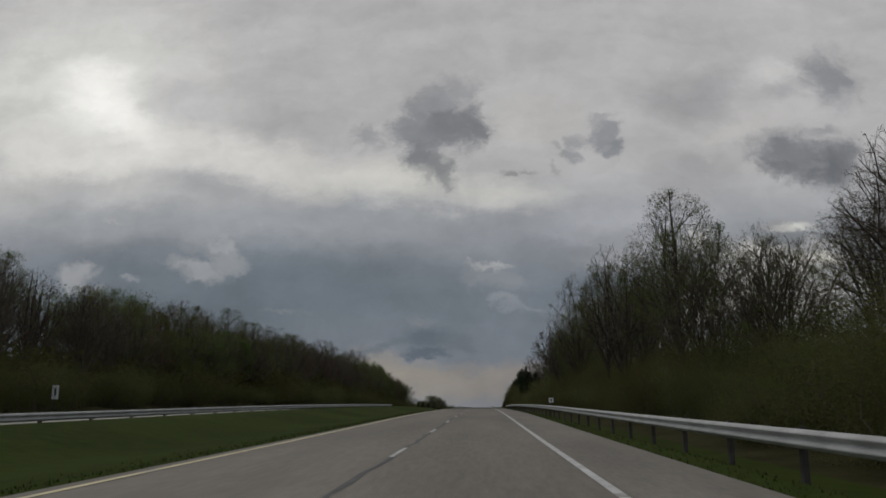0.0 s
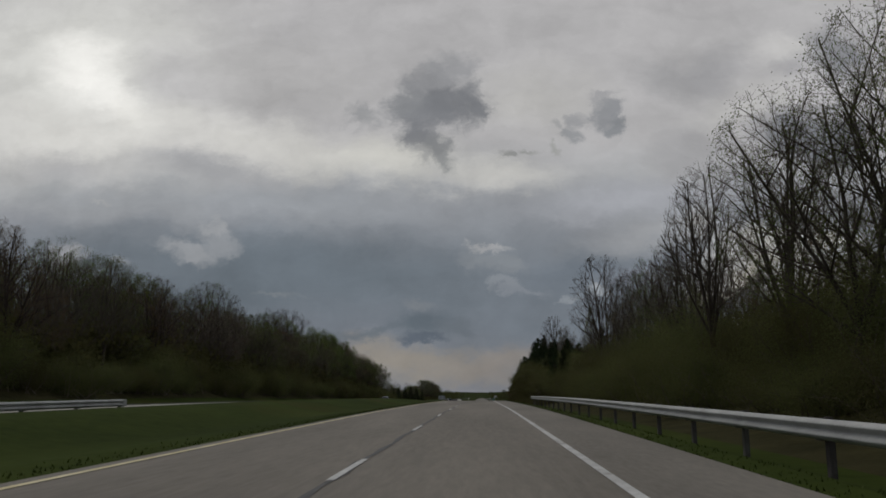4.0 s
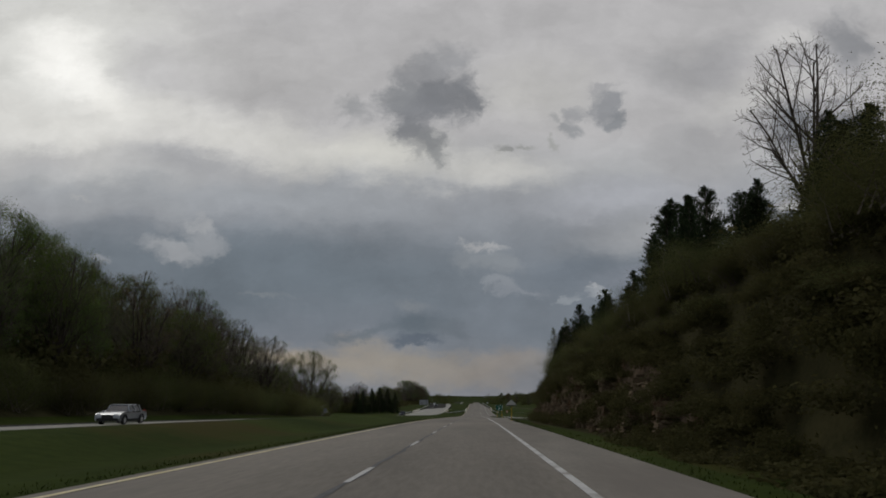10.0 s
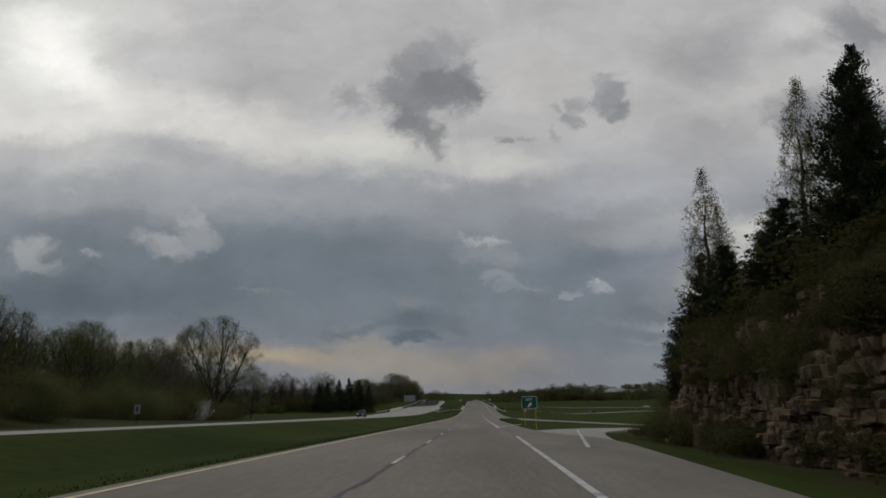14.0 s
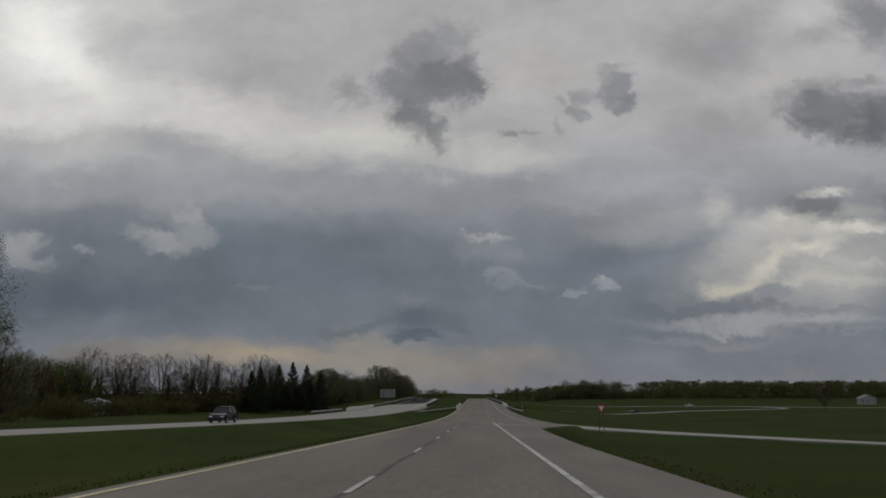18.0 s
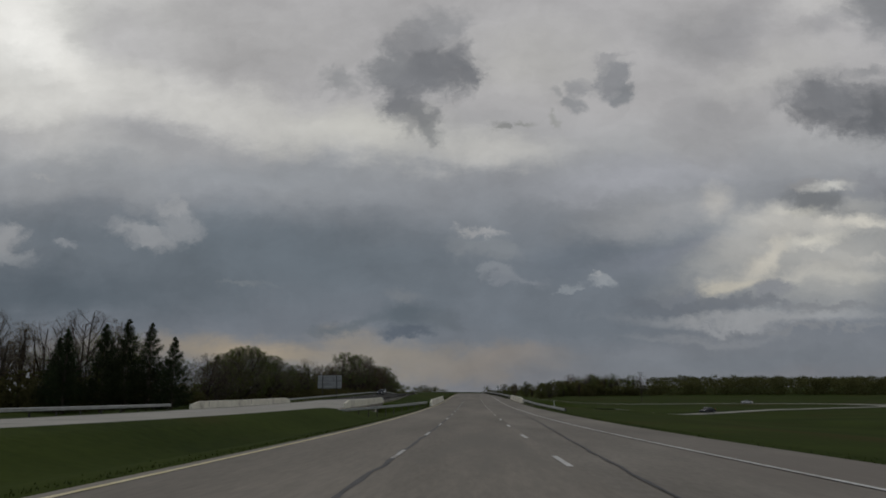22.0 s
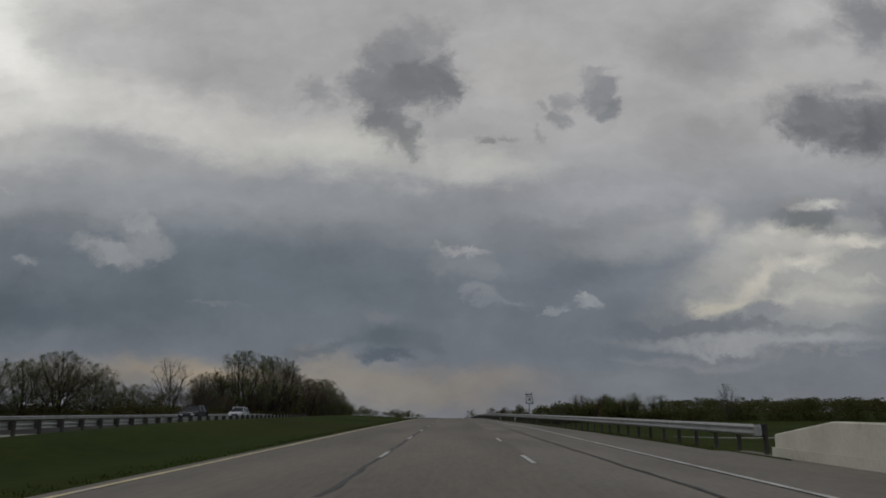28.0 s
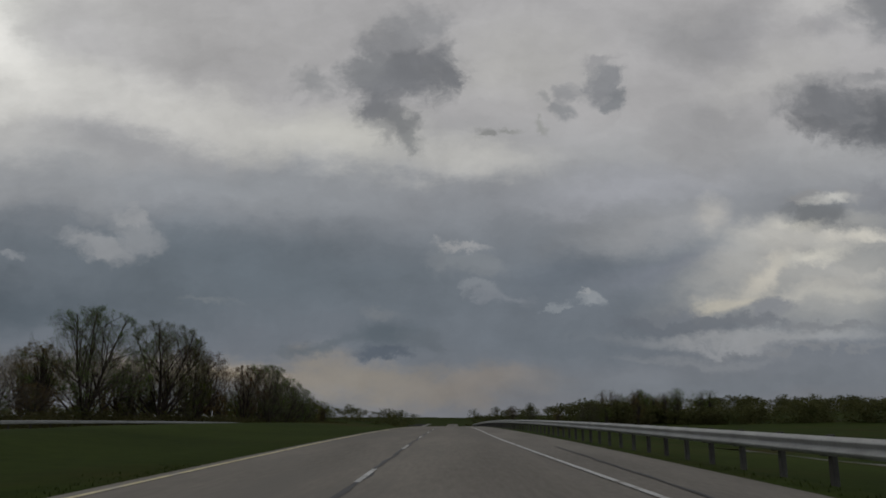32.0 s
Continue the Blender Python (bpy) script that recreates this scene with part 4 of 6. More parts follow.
# ---- signs ----
def text_mesh(body, size, material, thick=0.004, bold=0.0):
    cu = bpy.data.curves.new("lettering", "FONT")
    cu.body, cu.size, cu.align_x, cu.align_y, cu.extrude, cu.offset, cu.resolution_u = body, size, "CENTER", "CENTER", thick, bold, 3
    tmp = bpy.data.objects.new("lettering", cu)
    me = bpy.data.meshes.new_from_object(tmp)
    bpy.data.objects.remove(tmp)
    me.materials.clear()
    me.materials.append(material)
    return me


def rounded(w, h, r, k=5):
    pts = []
    for cx, cz, a0 in ((w / 2 - r, h / 2 - r, 0), (-w / 2 + r, h / 2 - r, 90), (-w / 2 + r, -h / 2 + r, 180), (w / 2 - r, -h / 2 + r, 270)):
        pts += [(cx + r * math.cos(radians(a0 + 90 * i / k)), cz + r * math.sin(radians(a0 + 90 * i / k))) for i in range(k + 1)]
    return pts


def border(w, h, r, line, y0, y1, material, name):
    """A rounded frame line."""
    o, i = rounded(w, h, r), rounded(w - 2 * line, h - 2 * line, max(r - line, 0.01))
    k, sh = len(o), Shape()
    sh.v = [(x, y0, z) for x, z in o] + [(x, y0, z) for x, z in i] + [(x, y1, z) for x, z in o] + [(x, y1, z) for x, z in i]
    for a in range(k):
        b = (a + 1) % k
        sh.f += [(a, b, k + b, k + a), (a, 2 * k + a, 2 * k + b, b), (k + b, 3 * k + b, 3 * k + a, k + a)]
    return sh.mesh(name, material)


UPRIGHT = pose(0, 0, 0, 90, 0, 0)


def exit_sign(x, y):
    z = ground(x, y)
    s = thing("exit_sign", "green exit sign with white arrow on two yellow posts", "road sign", pose(x, y, z, 0, 0, -4) @ pose(0, 0, 0, 0, -2.5, 0))
    top, w, h = float(profile(y)) - z + 2.80, 1.54, 1.24
    c = top - h / 2
    panel = part("panel", Shape().prism(rounded(w, h, 0.03, 2), -0.01, 0.01).mesh("panel", SIGN_GREEN), s, at=pose(0, 0, c))
    part("border", border(w - 0.03, h - 0.03, 0.14, 0.035, -0.016, -0.0102, SIGN_WHITE, "border"), panel, "white rounded border")
    part("lettering", text_mesh("EXIT", 0.37, SIGN_WHITE, bold=0.002), panel, "white letters", at=pose(0.0, -0.014, 0.30) @ UPRIGHT @ Matrix.Diagonal((0.86, 0.86, 1, 1)))
    arrow = [(-0.09, -0.36), (0.09, -0.36), (0.09, 0.08), (0.26, 0.08), (0.0, 0.40), (-0.26, 0.08), (-0.09, 0.08)]
    part("arrow", Shape().prism(arrow, -0.016, -0.0102).mesh("arrow", SIGN_WHITE), panel, "white arrow", at=pose(0.02, 0, -0.22, 0, 45, 0) @ Matrix.Diagonal((0.74, 1, 0.74, 1)))
    for px in (-0.53, 0.57):
        part("post", Shape().box(px - 0.024, 0.012, -0.5, px + 0.024, 0.07, top - 0.1, 0.008).mesh("post", YELLOW_POST), s, "yellow painted post")
    for cz in (c + 0.4, c - 0.4):
        part("brace", Shape().box(-0.7, 0.0102, cz - 0.03, 0.7, 0.0122, cz + 0.03).mesh("brace", STEEL_DARK), s)


exit_sign(5.45, 442)


def route_sign(x, y):
    z = ground(x, y)
    s = thing("route_sign", "white route marker with black number on a steel post", "road sign", pose(x, y, z))
    zt = float(profile(y)) - z + 2.85
    tab = part("tab", Shape().prism(rounded(0.66, 0.32, 0.04), -0.006, 0.006).mesh("tab", SIGN_WHITE), s, "white panel reading south", at=pose(-0.05, 0, zt - 0.16))
    part("border", border(0.64, 0.30, 0.04, 0.018, -0.011, -0.0062, SIGN_BLACK, "border"), tab, "black border")
    part("lettering", text_mesh("SOUTH", 0.2, SIGN_BLACK, bold=0.007), tab, "black letters", at=pose(0, -0.0105, 0) @ UPRIGHT)
    plate = part("plate", Shape().prism(rounded(0.72, 0.70, 0.03), -0.006, 0.006).mesh("plate", SIGN_BLACK), s, "black square plate", at=pose(0.03, 0, zt - 0.70))
    shield = [(-0.33, 0.31), (0.33, 0.31), (0.33, -0.08), (0.25, -0.22), (0.10, -0.31), (-0.02, -0.25), (-0.16, -0.31), (-0.33, -0.16)]
    part("shield", Shape().prism(shield, -0.012, -0.0062).mesh("shield", SIGN_WHITE), plate, "white state outline")
    part("number", text_mesh("4", 0.52, SIGN_BLACK, bold=0.014), plate, "black number", at=pose(0.0, -0.0165, 0.02) @ UPRIGHT)
    part("post", Shape().box(-0.03, 0.008, -0.5, 0.03, 0.06, zt, 0.008).mesh("post", SIGN_BLACK), s, "dark steel channel post")


route_sign(7.5, 805.5)


def yield_sign(x, y):
    z = ground(x, y)
    s = thing("yield_sign", "red and white yield triangle on two dark posts", "road sign", pose(x, y, z, 0, 0, 6))
    zt = float(profile(y)) - z + 1.85
    def tri(r):
        return [(-r, 0.577 * r), (0, -1.155 * r), (r, 0.577 * r)]
    face = part("face", Shape().prism(tri(0.45), -0.006, 0.006).mesh("face", SIGN_RED), s, at=pose(0, 0, zt - 0.26))
    part("centre", Shape().prism(tri(0.24), -0.012, -0.0062).mesh("centre", SIGN_WHITE), face, "white inner triangle")
    for px in (-0.2, 0.2):
        part("post", Shape().box(px - 0.03, 0.008, -0.5, px + 0.03, 0.06, zt - 0.05, 0.008).mesh("post", STEEL_DARK), s)


yield_sign(10.8, 537)


def triangle_sign(x, y):
    z = ground(x, y)
    s = thing("triangle_sign", "bare grey metal triangle on a yellow post", "road sign", pose(x, y, z, 0, 0, -3))
    zt = float(profile(y)) - z + 2.36
    part("plate", Shape().prism([(-0.67, 0), (0.67, 0), (0.07, 0.59), (0, 0.61), (-0.07, 0.59)], -0.006, 0.006).mesh("plate", SIGN_PALE), s, at=pose(0, 0, zt - 0.61))
    part("bracket", Shape().box(-0.62, 0.008, zt - 0.67, 0.62, 0.03, zt - 0.58).mesh("bracket", SIGN_BLACK), s, "dark cross bracket")
    part("post", Shape().box(-0.03, 0.03, zt - 0.85, 0.03, 0.08, zt - 0.1, 0.008).mesh("post_top", STEEL_DARK), s)
    part("stake", Shape().box(-0.035, 0.028, -0.5, 0.035, 0.082, zt - 0.85, 0.008).mesh("stake", YELLOW_POST), s, "yellow painted stake")


triangle_sign(4.42, 355.6)


def guide_sign_back(x, y):
    z = ground(x, y)
    s = thing("guide_sign", "back of a large grey guide sign for opposite traffic", "road sign", pose(x, y, z, 0, 0, 3))
    base = float(profile(y)) - z
    for k in range(3):
        x0 = -2.75 + k * 1.84
        part("panel", Shape().box(x0 + 0.015, 0, base + 2.3, x0 + 1.825, 0.05, base + 5.3, 0.01).mesh("panel", SIGN_BACK), s)
    for zz in (2.7, 3.6, 4.5, 5.0):
        part("stringer", Shape().box(-2.7, -0.05, base + zz, 2.7, 0.0, base + zz + 0.07).mesh("stringer", STEEL), s)
    for px in (-1.6, 1.6):
        part("post", Shape().box(px - 0.08, -0.2, -0.6, px + 0.08, -0.05, base + 5.2, 0.02).mesh("post", STEEL_DARK), s)


guide_sign_back(-33.2, 752)


def marker_sign(x, y, w, h, top, label, sheet=SIGN_WHITE):
    """A small white plate with dark bars on a thin post."""
    z = ground(x, y)
    s = thing("marker_sign", label, "road sign", pose(x, y, z, 0, 0, -2))
    zt = float(profile(y)) - z + top
    plate = part("plate", Shape().prism(rounded(w, h, 0.03), -0.005, 0.005).mesh("plate", sheet), s, at=pose(0, 0, zt - h / 2))
    part("bar", Shape().box(-w * 0.14, -0.01, -h * 0.26, w * 0.14, -0.0052, h * 0.28).mesh("bar", SIGN_BLACK), plate, "dark bar of writing")
    part("post", Shape().box(-0.025, 0.006, -0.5, 0.025, 0.05, zt, 0.006).mesh("post", STEEL_DARK), s)


marker_sign(6.05, 69.3, 0.40, 0.40, 1.32, "small white marker plate behind the guard rail")
marker_sign(-36.5, 65, 0.6, 1.2, 2.4, "white marker plate on a post before the woods")
marker_sign(-36.0, 446, 0.7, 1.0, 2.0, "dim grey marker plate beside the opposite carriageway", SIGN_BACK)


def delineator(x, y, height, label):
    z = ground(x, y)
    s = thing("delineator", label, "marker post", pose(x, y, z), group="roadside delineators")
    part("post", Shape().box(-0.04, -0.01, -0.4, 0.04, 0.01, height, 0.006).mesh("post", SIGN_WHITE), s)
    part("reflector", Shape().box(-0.03, -0.018, height - 0.16, 0.03, -0.0102, height - 0.06).mesh("reflector", SIGN_BACK), s)


for x, y in ((7.0, 845), (7.6, 825), (12.2, 690), (6.2, 960)):
    delineator(x, y, 1.15, "white flexible delineator post in the grass")


# ---- plants ----
def limbs(sh, tips, rng, p, d, ends, radius, level):
    """Boughs from p towards a crowd of twig ends, dividing on the way."""
    n = len(ends)
    if n <= 2:
        for e in ends:
            e = Vector(e)
            mid = p.lerp(e, 0.5) + Vector((rng.uniform(-1, 1), rng.uniform(-1, 1), rng.uniform(-1, 1))) * 0.035 * (e - p).length
            sh[2].tube([p, mid, e], [min(radius, 0.018), 0.013, 0.007], 3)
            tips += [e, e, mid]
        return
    rel = ends - np.array(p)
    way = rel / np.maximum(np.linalg.norm(rel, axis=1), 1e-6)[:, None]
    k = 3 if level == 0 else 2
    seeds = way[rng.sample(range(n), k)]
    for _ in range(4):
        which = np.argmax(way @ seeds.T, axis=1)
        seeds = np.array([way[which == g].mean(axis=0) if (which == g).any() else seeds[g] for g in range(k)])
    for g in range(k):
        group = ends[which == g]
        if not len(group):
            continue
        to = Vector(group.mean(axis=0)) - p
        f = 0.36 if len(group) > 8 else 0.5
        r = radius * (len(group) / n) ** 0.44
        q = p + to * f + Vector((rng.uniform(-1, 1), rng.uniform(-1, 1), rng.uniform(-0.6, 0.6))) * 0.03 * to.length
        mid = p.lerp(q, 0.5) + d * 0.10 * to.length * f + Vector((rng.uniform(-1, 1), rng.uniform(-1, 1), rng.uniform(-1, 1))) * 0.02 * to.length
        r = max(r, 0.017)
        sh[1 if r > 0.06 else 2].tube([p, mid, q], [r, r * 0.93, r * 0.86], 5 if r > 0.06 else 3)
        if r < 0.03:
            tips.append(q)
        limbs(sh, tips, rng, q, (q - mid).normalized(), group, r * 0.86, level + 1)


def room(p, d, crown):
    """How far it is from p along d to the skin of the crown, an ellipsoid of (middle height, half width, half height)."""
    mid, rx, rz = crown
    q, w = Vector((p.x / rx, p.y / rx, (p.z - mid) / rz)), Vector((d.x / rx, d.y / rx, d.z / rz))
    a, b, c = w.dot(w), q.dot(w), q.dot(q) - 1
    return max(0.0, (-b + math.sqrt(max(0.0, b * b - a * c))) / a)


def grow(out, rng, p, d, length, r, level, plan):
    """A limb that bends gently upwards and sends out side limbs at acute angles; out gathers (points, radii, level)."""
    spread, lift, counts, shrink, crown = plan
    length = min(length, room(p, d, crown) * rng.uniform(0.8, 1.06) + 0.15)
    pts, rad, n = [p.copy()], [r], 4 if level < 3 else 3
    for k in range(n):
        d = (d + Vector((rng.gauss(0, 1), rng.gauss(0, 1), rng.gauss(0, 1))) * (0.05 + 0.025 * level) + Vector((0, 0, lift))).normalized()
        p = p + d * (length / n)
        pts.append(p.copy())
        rad.append(r * (1 - 0.62 * (k + 1) / n))
    out.append((pts, rad, level))
    if level == len(counts):
        return
    turn = rng.uniform(0, 6.28)
    for c in range(counts[level]):
        f = 0.25 + 0.75 * (c + rng.random()) / counts[level]
        k = min(int(f * n), n - 1)
        q = pts[k].lerp(pts[k + 1], min(1.0, f * n - k))
        way = (pts[k + 1] - pts[k]).normalized()
        turn += 2.4 + rng.uniform(-0.5, 0.5)
        side = way.orthogonal().normalized()
        side.rotate(Matrix.Rotation(turn, 3, way))
        a = radians(rng.uniform(*spread))
        grow(out, rng, q, (way * math.cos(a) + side * math.sin(a)).normalized(), length * rng.uniform(*shrink) * (1.15 - 0.5 * f), max(rad[k] * 0.58, 0.008), level + 1, plan)


def ascending(rng, height, form, fork_at, width, girth, fine):
    """The limbs of a broad tree, filling a crown of its height and width."""
    out = []
    r0 = (height * 0.012 + 0.06) * girth
    fork = height * fork_at
    trunk = [Vector((0, 0, -0.6)), Vector((rng.uniform(-0.1, 0.1), rng.uniform(-0.1, 0.1), fork * 0.5)), Vector((rng.uniform(-0.2, 0.2), rng.uniform(-0.2, 0.2), fork))]
    open_to, limb_count, middle = {"round": (66, 10, 0.52), "fan": (52, 8, 0.62), "oval": (34, 8, 0.58)}[form]
    plan = ((28, 56), 0.03, (0, 7, 5, fine, 3), (0.46, 0.66), (height * middle, width * height / 2, height * (1 - middle)))
    for k in range(limb_count):
        tilt = radians(open_to * ((k + 0.3) / limb_count) ** 0.75)
        a = k * 2.4 + rng.uniform(-0.4, 0.4)
        d = Vector((math.sin(tilt) * math.cos(a), math.sin(tilt) * math.sin(a), math.cos(tilt)))
        start = trunk[1].lerp(trunk[2], rng.uniform(0.55, 1.0) if tilt > 0.35 else 1.0)
        grow(out, rng, start, d, height * 1.2, r0 * (0.62 - 0.22 * k / limb_count), 1, plan)
    return trunk, r0, out


def broadleaf(seed, height, label, form="round", fork_at=0.2, twigs=600, leaves=0, leaf_mat=None, leaf_size=0.16, width=0.7, group="", clump=0.2, girth=1.0, low=0.2, deep=0.4, fine=4):
    """A tree: trunk, boughs that divide towards an uneven crown, fine twigs and, in leaf, small tufts."""
    rng = random.Random(seed)
    sh, tips, ends = [Shape(), Shape(), Shape()], [], []
    if form != "spire":
        trunk, r0, limbs_made = ascending(rng, height, form, fork_at, width, girth, fine)
        sh[0].tube(trunk, [r0 * 1.25, r0, r0 * 0.9], 7)
        for pts, rad, level in limbs_made:
            sh[1 if level < 3 else 2].tube(pts, [max(r, 0.0055) for r in rad], 5 if level < 3 else 3)
            if level >= 3:
                tips += pts[1:]
    else:
        while len(ends) < twigs:
            a, f, u = rng.uniform(0, 2 * math.pi), rng.random(), rng.random() ** deep
            w = (1 - f) ** 0.7 * min(1, 0.4 + 3 * f)
            w *= 0.86 + 0.5 * noise.noise(Vector((math.cos(a) * 1.6, math.sin(a) * 1.6, f * 4.5 + seed)))
            if w <= 0 or rng.random() > w + 0.15:
                continue
            r = u * w * width * height / 2
            ends.append((r * math.cos(a), r * math.sin(a), height * (low + (1 - low) * f)))
        r0 = (height * 0.012 + 0.06) * girth
        fork = Vector((rng.uniform(-0.2, 0.2), rng.uniform(-0.2, 0.2), height * fork_at))
        sh[0].tube([(0, 0, -0.6), (fork.x * 0.3, fork.y * 0.6, fork.z * 0.5), tuple(fork)], [r0 * 1.25, r0, r0 * 0.92], 7)
        limbs(sh, tips, rng, fork, Vector((0, 0, 1)), np.array(ends), r0 * 0.92, 0)
    t = thing("tree", label, "tree", Matrix.Identity(4), group=group)
    part("trunk", sh[0].mesh("trunk", BARK, True), t)
    part("bough", sh[1].mesh("bough", BARK, True), t, "spreading boughs")
    tagged(part("branchwork", sh[2].mesh("branchwork", TWIG), t, "fine bare twigs"), kind="stuff")
    if leaves:
        lf = Shape()
        some = rng.sample(tips, max(1, int(len(tips) * 0.8)))
        npr = np.random.default_rng(seed + 500)
        off = np.clip(npr.normal(0, 1, (leaves, 3)), -1.8, 1.8) * clump
        lf.leaves(np.array([tuple(q) for q in some])[npr.integers(0, len(some), leaves)] + off, leaf_size, leaf_size * 0.65, seed, 0.15)
        part("crown", lf.mesh("crown", leaf_mat), t, "young leaves")
    return t


def conifer(seed, height, label, radius, sprays=2600, taper=1.0, group=""):
    """A dark evergreen: a straight trunk and tiers of drooping sprays."""
    rng = random.Random(seed)
    t = thing("conifer", label, "conifer", Matrix.Identity(4), group=group)
    part("trunk", Shape().tube([(0, 0, -0.6), (0, 0, height * 0.5), (0, 0, height * 0.97)], [height * 0.018 + 0.04, height * 0.012, 0.015], 6).mesh("trunk", BARK, True), t)
    lf, br = Shape(), Shape()
    whorls = int(height * 15)
    npr = np.random.default_rng(seed)
    for w in range(whorls):
        f = (w + rng.random()) / whorls
        z = height * (0.04 + 0.94 * f)
        a = rng.uniform(0, 2 * math.pi)
        reach = radius * ((1 - f) ** taper) * rng.uniform(0.62, 1.1) * (0.6 + 0.4 * min(1, f * 7)) + 0.06
        d = Vector((math.cos(a), math.sin(a), rng.uniform(0.0, 0.45) + 0.9 * f))
        d.normalize()
        p0 = Vector((0, 0, z))
        p1 = p0 + d * reach
        br.tube([tuple(p0), tuple(p1)], [0.025, 0.006], 3)
        k = max(8, int(1.9 * sprays / whorls * (1.5 - f)))
        g = npr.uniform(0.1, 1.0, k)[:, None] ** 0.75
        q = np.array(p0) + (np.array(p1) - np.array(p0)) * g + npr.normal(0, 1, (k, 3)) * (1, 1, 0.7) * (0.03 + 0.085 * reach)
        l = 0.25 * (1.0 - 0.45 * f)
        lf.leaves(q, l, l * 0.36, seed * 1000 + w, -0.3, np.array(d) * 1.2)
    tagged(part("branchwork", br.mesh("branchwork", BARK), t, "short hidden branches"), kind="stuff")
    part("crown", lf.mesh("crown", NEEDLE), t, "dense dark evergreen sprays")
    return t


def shrub(seed, size, label, leaves, material, group="", flat=0.75, leaf_size=0.26):
    """A many-stemmed bush: stems, twigs and a ragged cover of leaves."""
    rng = random.Random(seed)
    t = thing("bush", label, "bush", Matrix.Identity(4), group=group)
    st, lf, ends = Shape(), Shape(), []
    for k in range(26):
        a, lean = rng.uniform(0, 2 * math.pi), rng.uniform(0.1, 1.1)
        d = Vector((math.cos(a) * lean, math.sin(a) * lean, 1)).normalized()
        l = size * rng.uniform(0.55, 1.05) * (1 if lean < 0.6 else 0.85)
        b = Vector((rng.uniform(-1, 1), rng.uniform(-1, 1), 0)) * size * 0.35 + Vector((0, 0, -0.3))
        m = b + d * l * 0.55 + Vector((rng.uniform(-1, 1), rng.uniform(-1, 1), 0)) * 0.1 * size
        e = b + d * l
        e.z *= flat + 0.25
        st.tube([tuple(b), tuple(m), tuple(e)], [0.035, 0.022, 0.006], 3)
        ends += [m, e, m.lerp(e, 0.5), b.lerp(m, 0.6)]
        for j in range(4):
            q = m.lerp(e, rng.random())
            w = q + Vector((rng.uniform(-1, 1), rng.uniform(-1, 1), rng.uniform(0, 1.2))) * size * 0.22
            st.tube([tuple(q), tuple(w)], [0.012, 0.004], 3)
            ends.append(w)
    npr = np.random.default_rng(seed + 700)
    off = npr.normal(0, 1, (leaves, 3)) * (0.13, 0.13, 0.117)
    q = np.array([tuple(e) for e in ends])[npr.integers(0, len(ends), leaves)] + np.clip(off, -0.22, 0.22) * size
    q[:, 2] = np.where(q[:, 2] < -0.1, npr.uniform(0, 0.5, leaves), q[:, 2])
    lf.leaves(q, leaf_size, leaf_size * 0.7, seed)
    part("stem", st.mesh("stem", TWIG), t)
    part("foliage", lf.mesh("foliage", material), t)
    return t


RNG = random.Random(41)
used = set()


def plant(proto, x, y, scale=1.0, wide=None, sink=0.0, turn=None):
    """Stand a plant, or the next copy of it, on the ground."""
    turn = RNG.uniform(0, 360) if turn is None else turn
    w = wide if wide else scale
    m = pose(x, y, ground(x, y) - sink, 0, 0, turn) @ Matrix.Diagonal((w, w, scale, 1))
    if proto.name not in used:
        used.add(proto.name)
        proto.matrix_basis = m
        return proto
    ob = proto.copy()
    scene.collection.objects.link(ob)
    ob.matrix_basis = m
    for c in proto.children:
        cc = c.copy()
        scene.collection.objects.link(cc)
        cc.parent = ob
    return ob


WOODS = "trees of the roadside woods"
BARE = [broadleaf(17, 15, "bare grey-brown tree with a round head of fine twigs", "round", 0.18, 0, 2600, LEAF_BROWN, 0.05, 0.8, WOODS, 0.12),
        broadleaf(12, 15, "bare slender tree in early spring", "oval", 0.25, 0, 900, LEAF_BROWN, 0.05, 0.46, WOODS, 0.12, 0.9, fine=2),
        broadleaf(13, 14, "bare tree with limbs spreading like a fan", "fan", 0.12, 0, 1200, LEAF_BROWN, 0.05, 0.7, WOODS, 0.12, 0.9, fine=2)]
LEAFY = [broadleaf(21, 15, "tree in young green leaf", "oval", 0.25, 0, 17000, LEAF, 0.075, 0.54, WOODS, 0.2, 0.8, fine=2),
         broadleaf(22, 14, "tree with sparse green spring leaves", "fan", 0.22, 0, 11000, LEAF, 0.07, 0.66, WOODS, 0.2, 0.8, fine=2),
         broadleaf(23, 13, "broad round tree in yellow-green spring leaf", "round", 0.12, 0, 44000, LEAF, 0.09, 1.0, WOODS, 0.3, 1.2)]
BUDDING = [broadleaf(31, 14, "tree with reddish spring buds", "round", 0.18, 0, 13000, LEAF_BROWN, 0.065, 0.75, WOODS, 0.16),
           broadleaf(32, 13, "budding tree with olive catkins", "round", 0.14, 0, 19000, LEAF, 0.07, 0.85, WOODS, 0.2)]
SPIRE = broadleaf(24, 11, "slim pale tree in fresh spring leaf on the bank", "spire", 0.3, 800, 11000, LEAF_PALE, 0.075, 0.46, WOODS, 0.15, low=0.24)
ASH = broadleaf(15, 20, "large bare tree with a wide round fan of fine twigs", "round", 0.10, 0, 5000, LEAF_BROWN, 0.06, 0.86, WOODS, 0.15, 1.3, fine=6)
SPREAD = [broadleaf(61, 14, "round spreading tree with olive spring catkins on fine twigs", "round", 0.08, 0, 34000, LEAF, 0.085, 1.0, WOODS, 0.16, 1.3, fine=5),
          broadleaf(62, 12, "broad many-limbed tree with brown spring buds", "fan", 0.08, 0, 25000, LEAF_BROWN, 0.085, 0.95, WOODS, 0.16, 1.3, fine=5)]
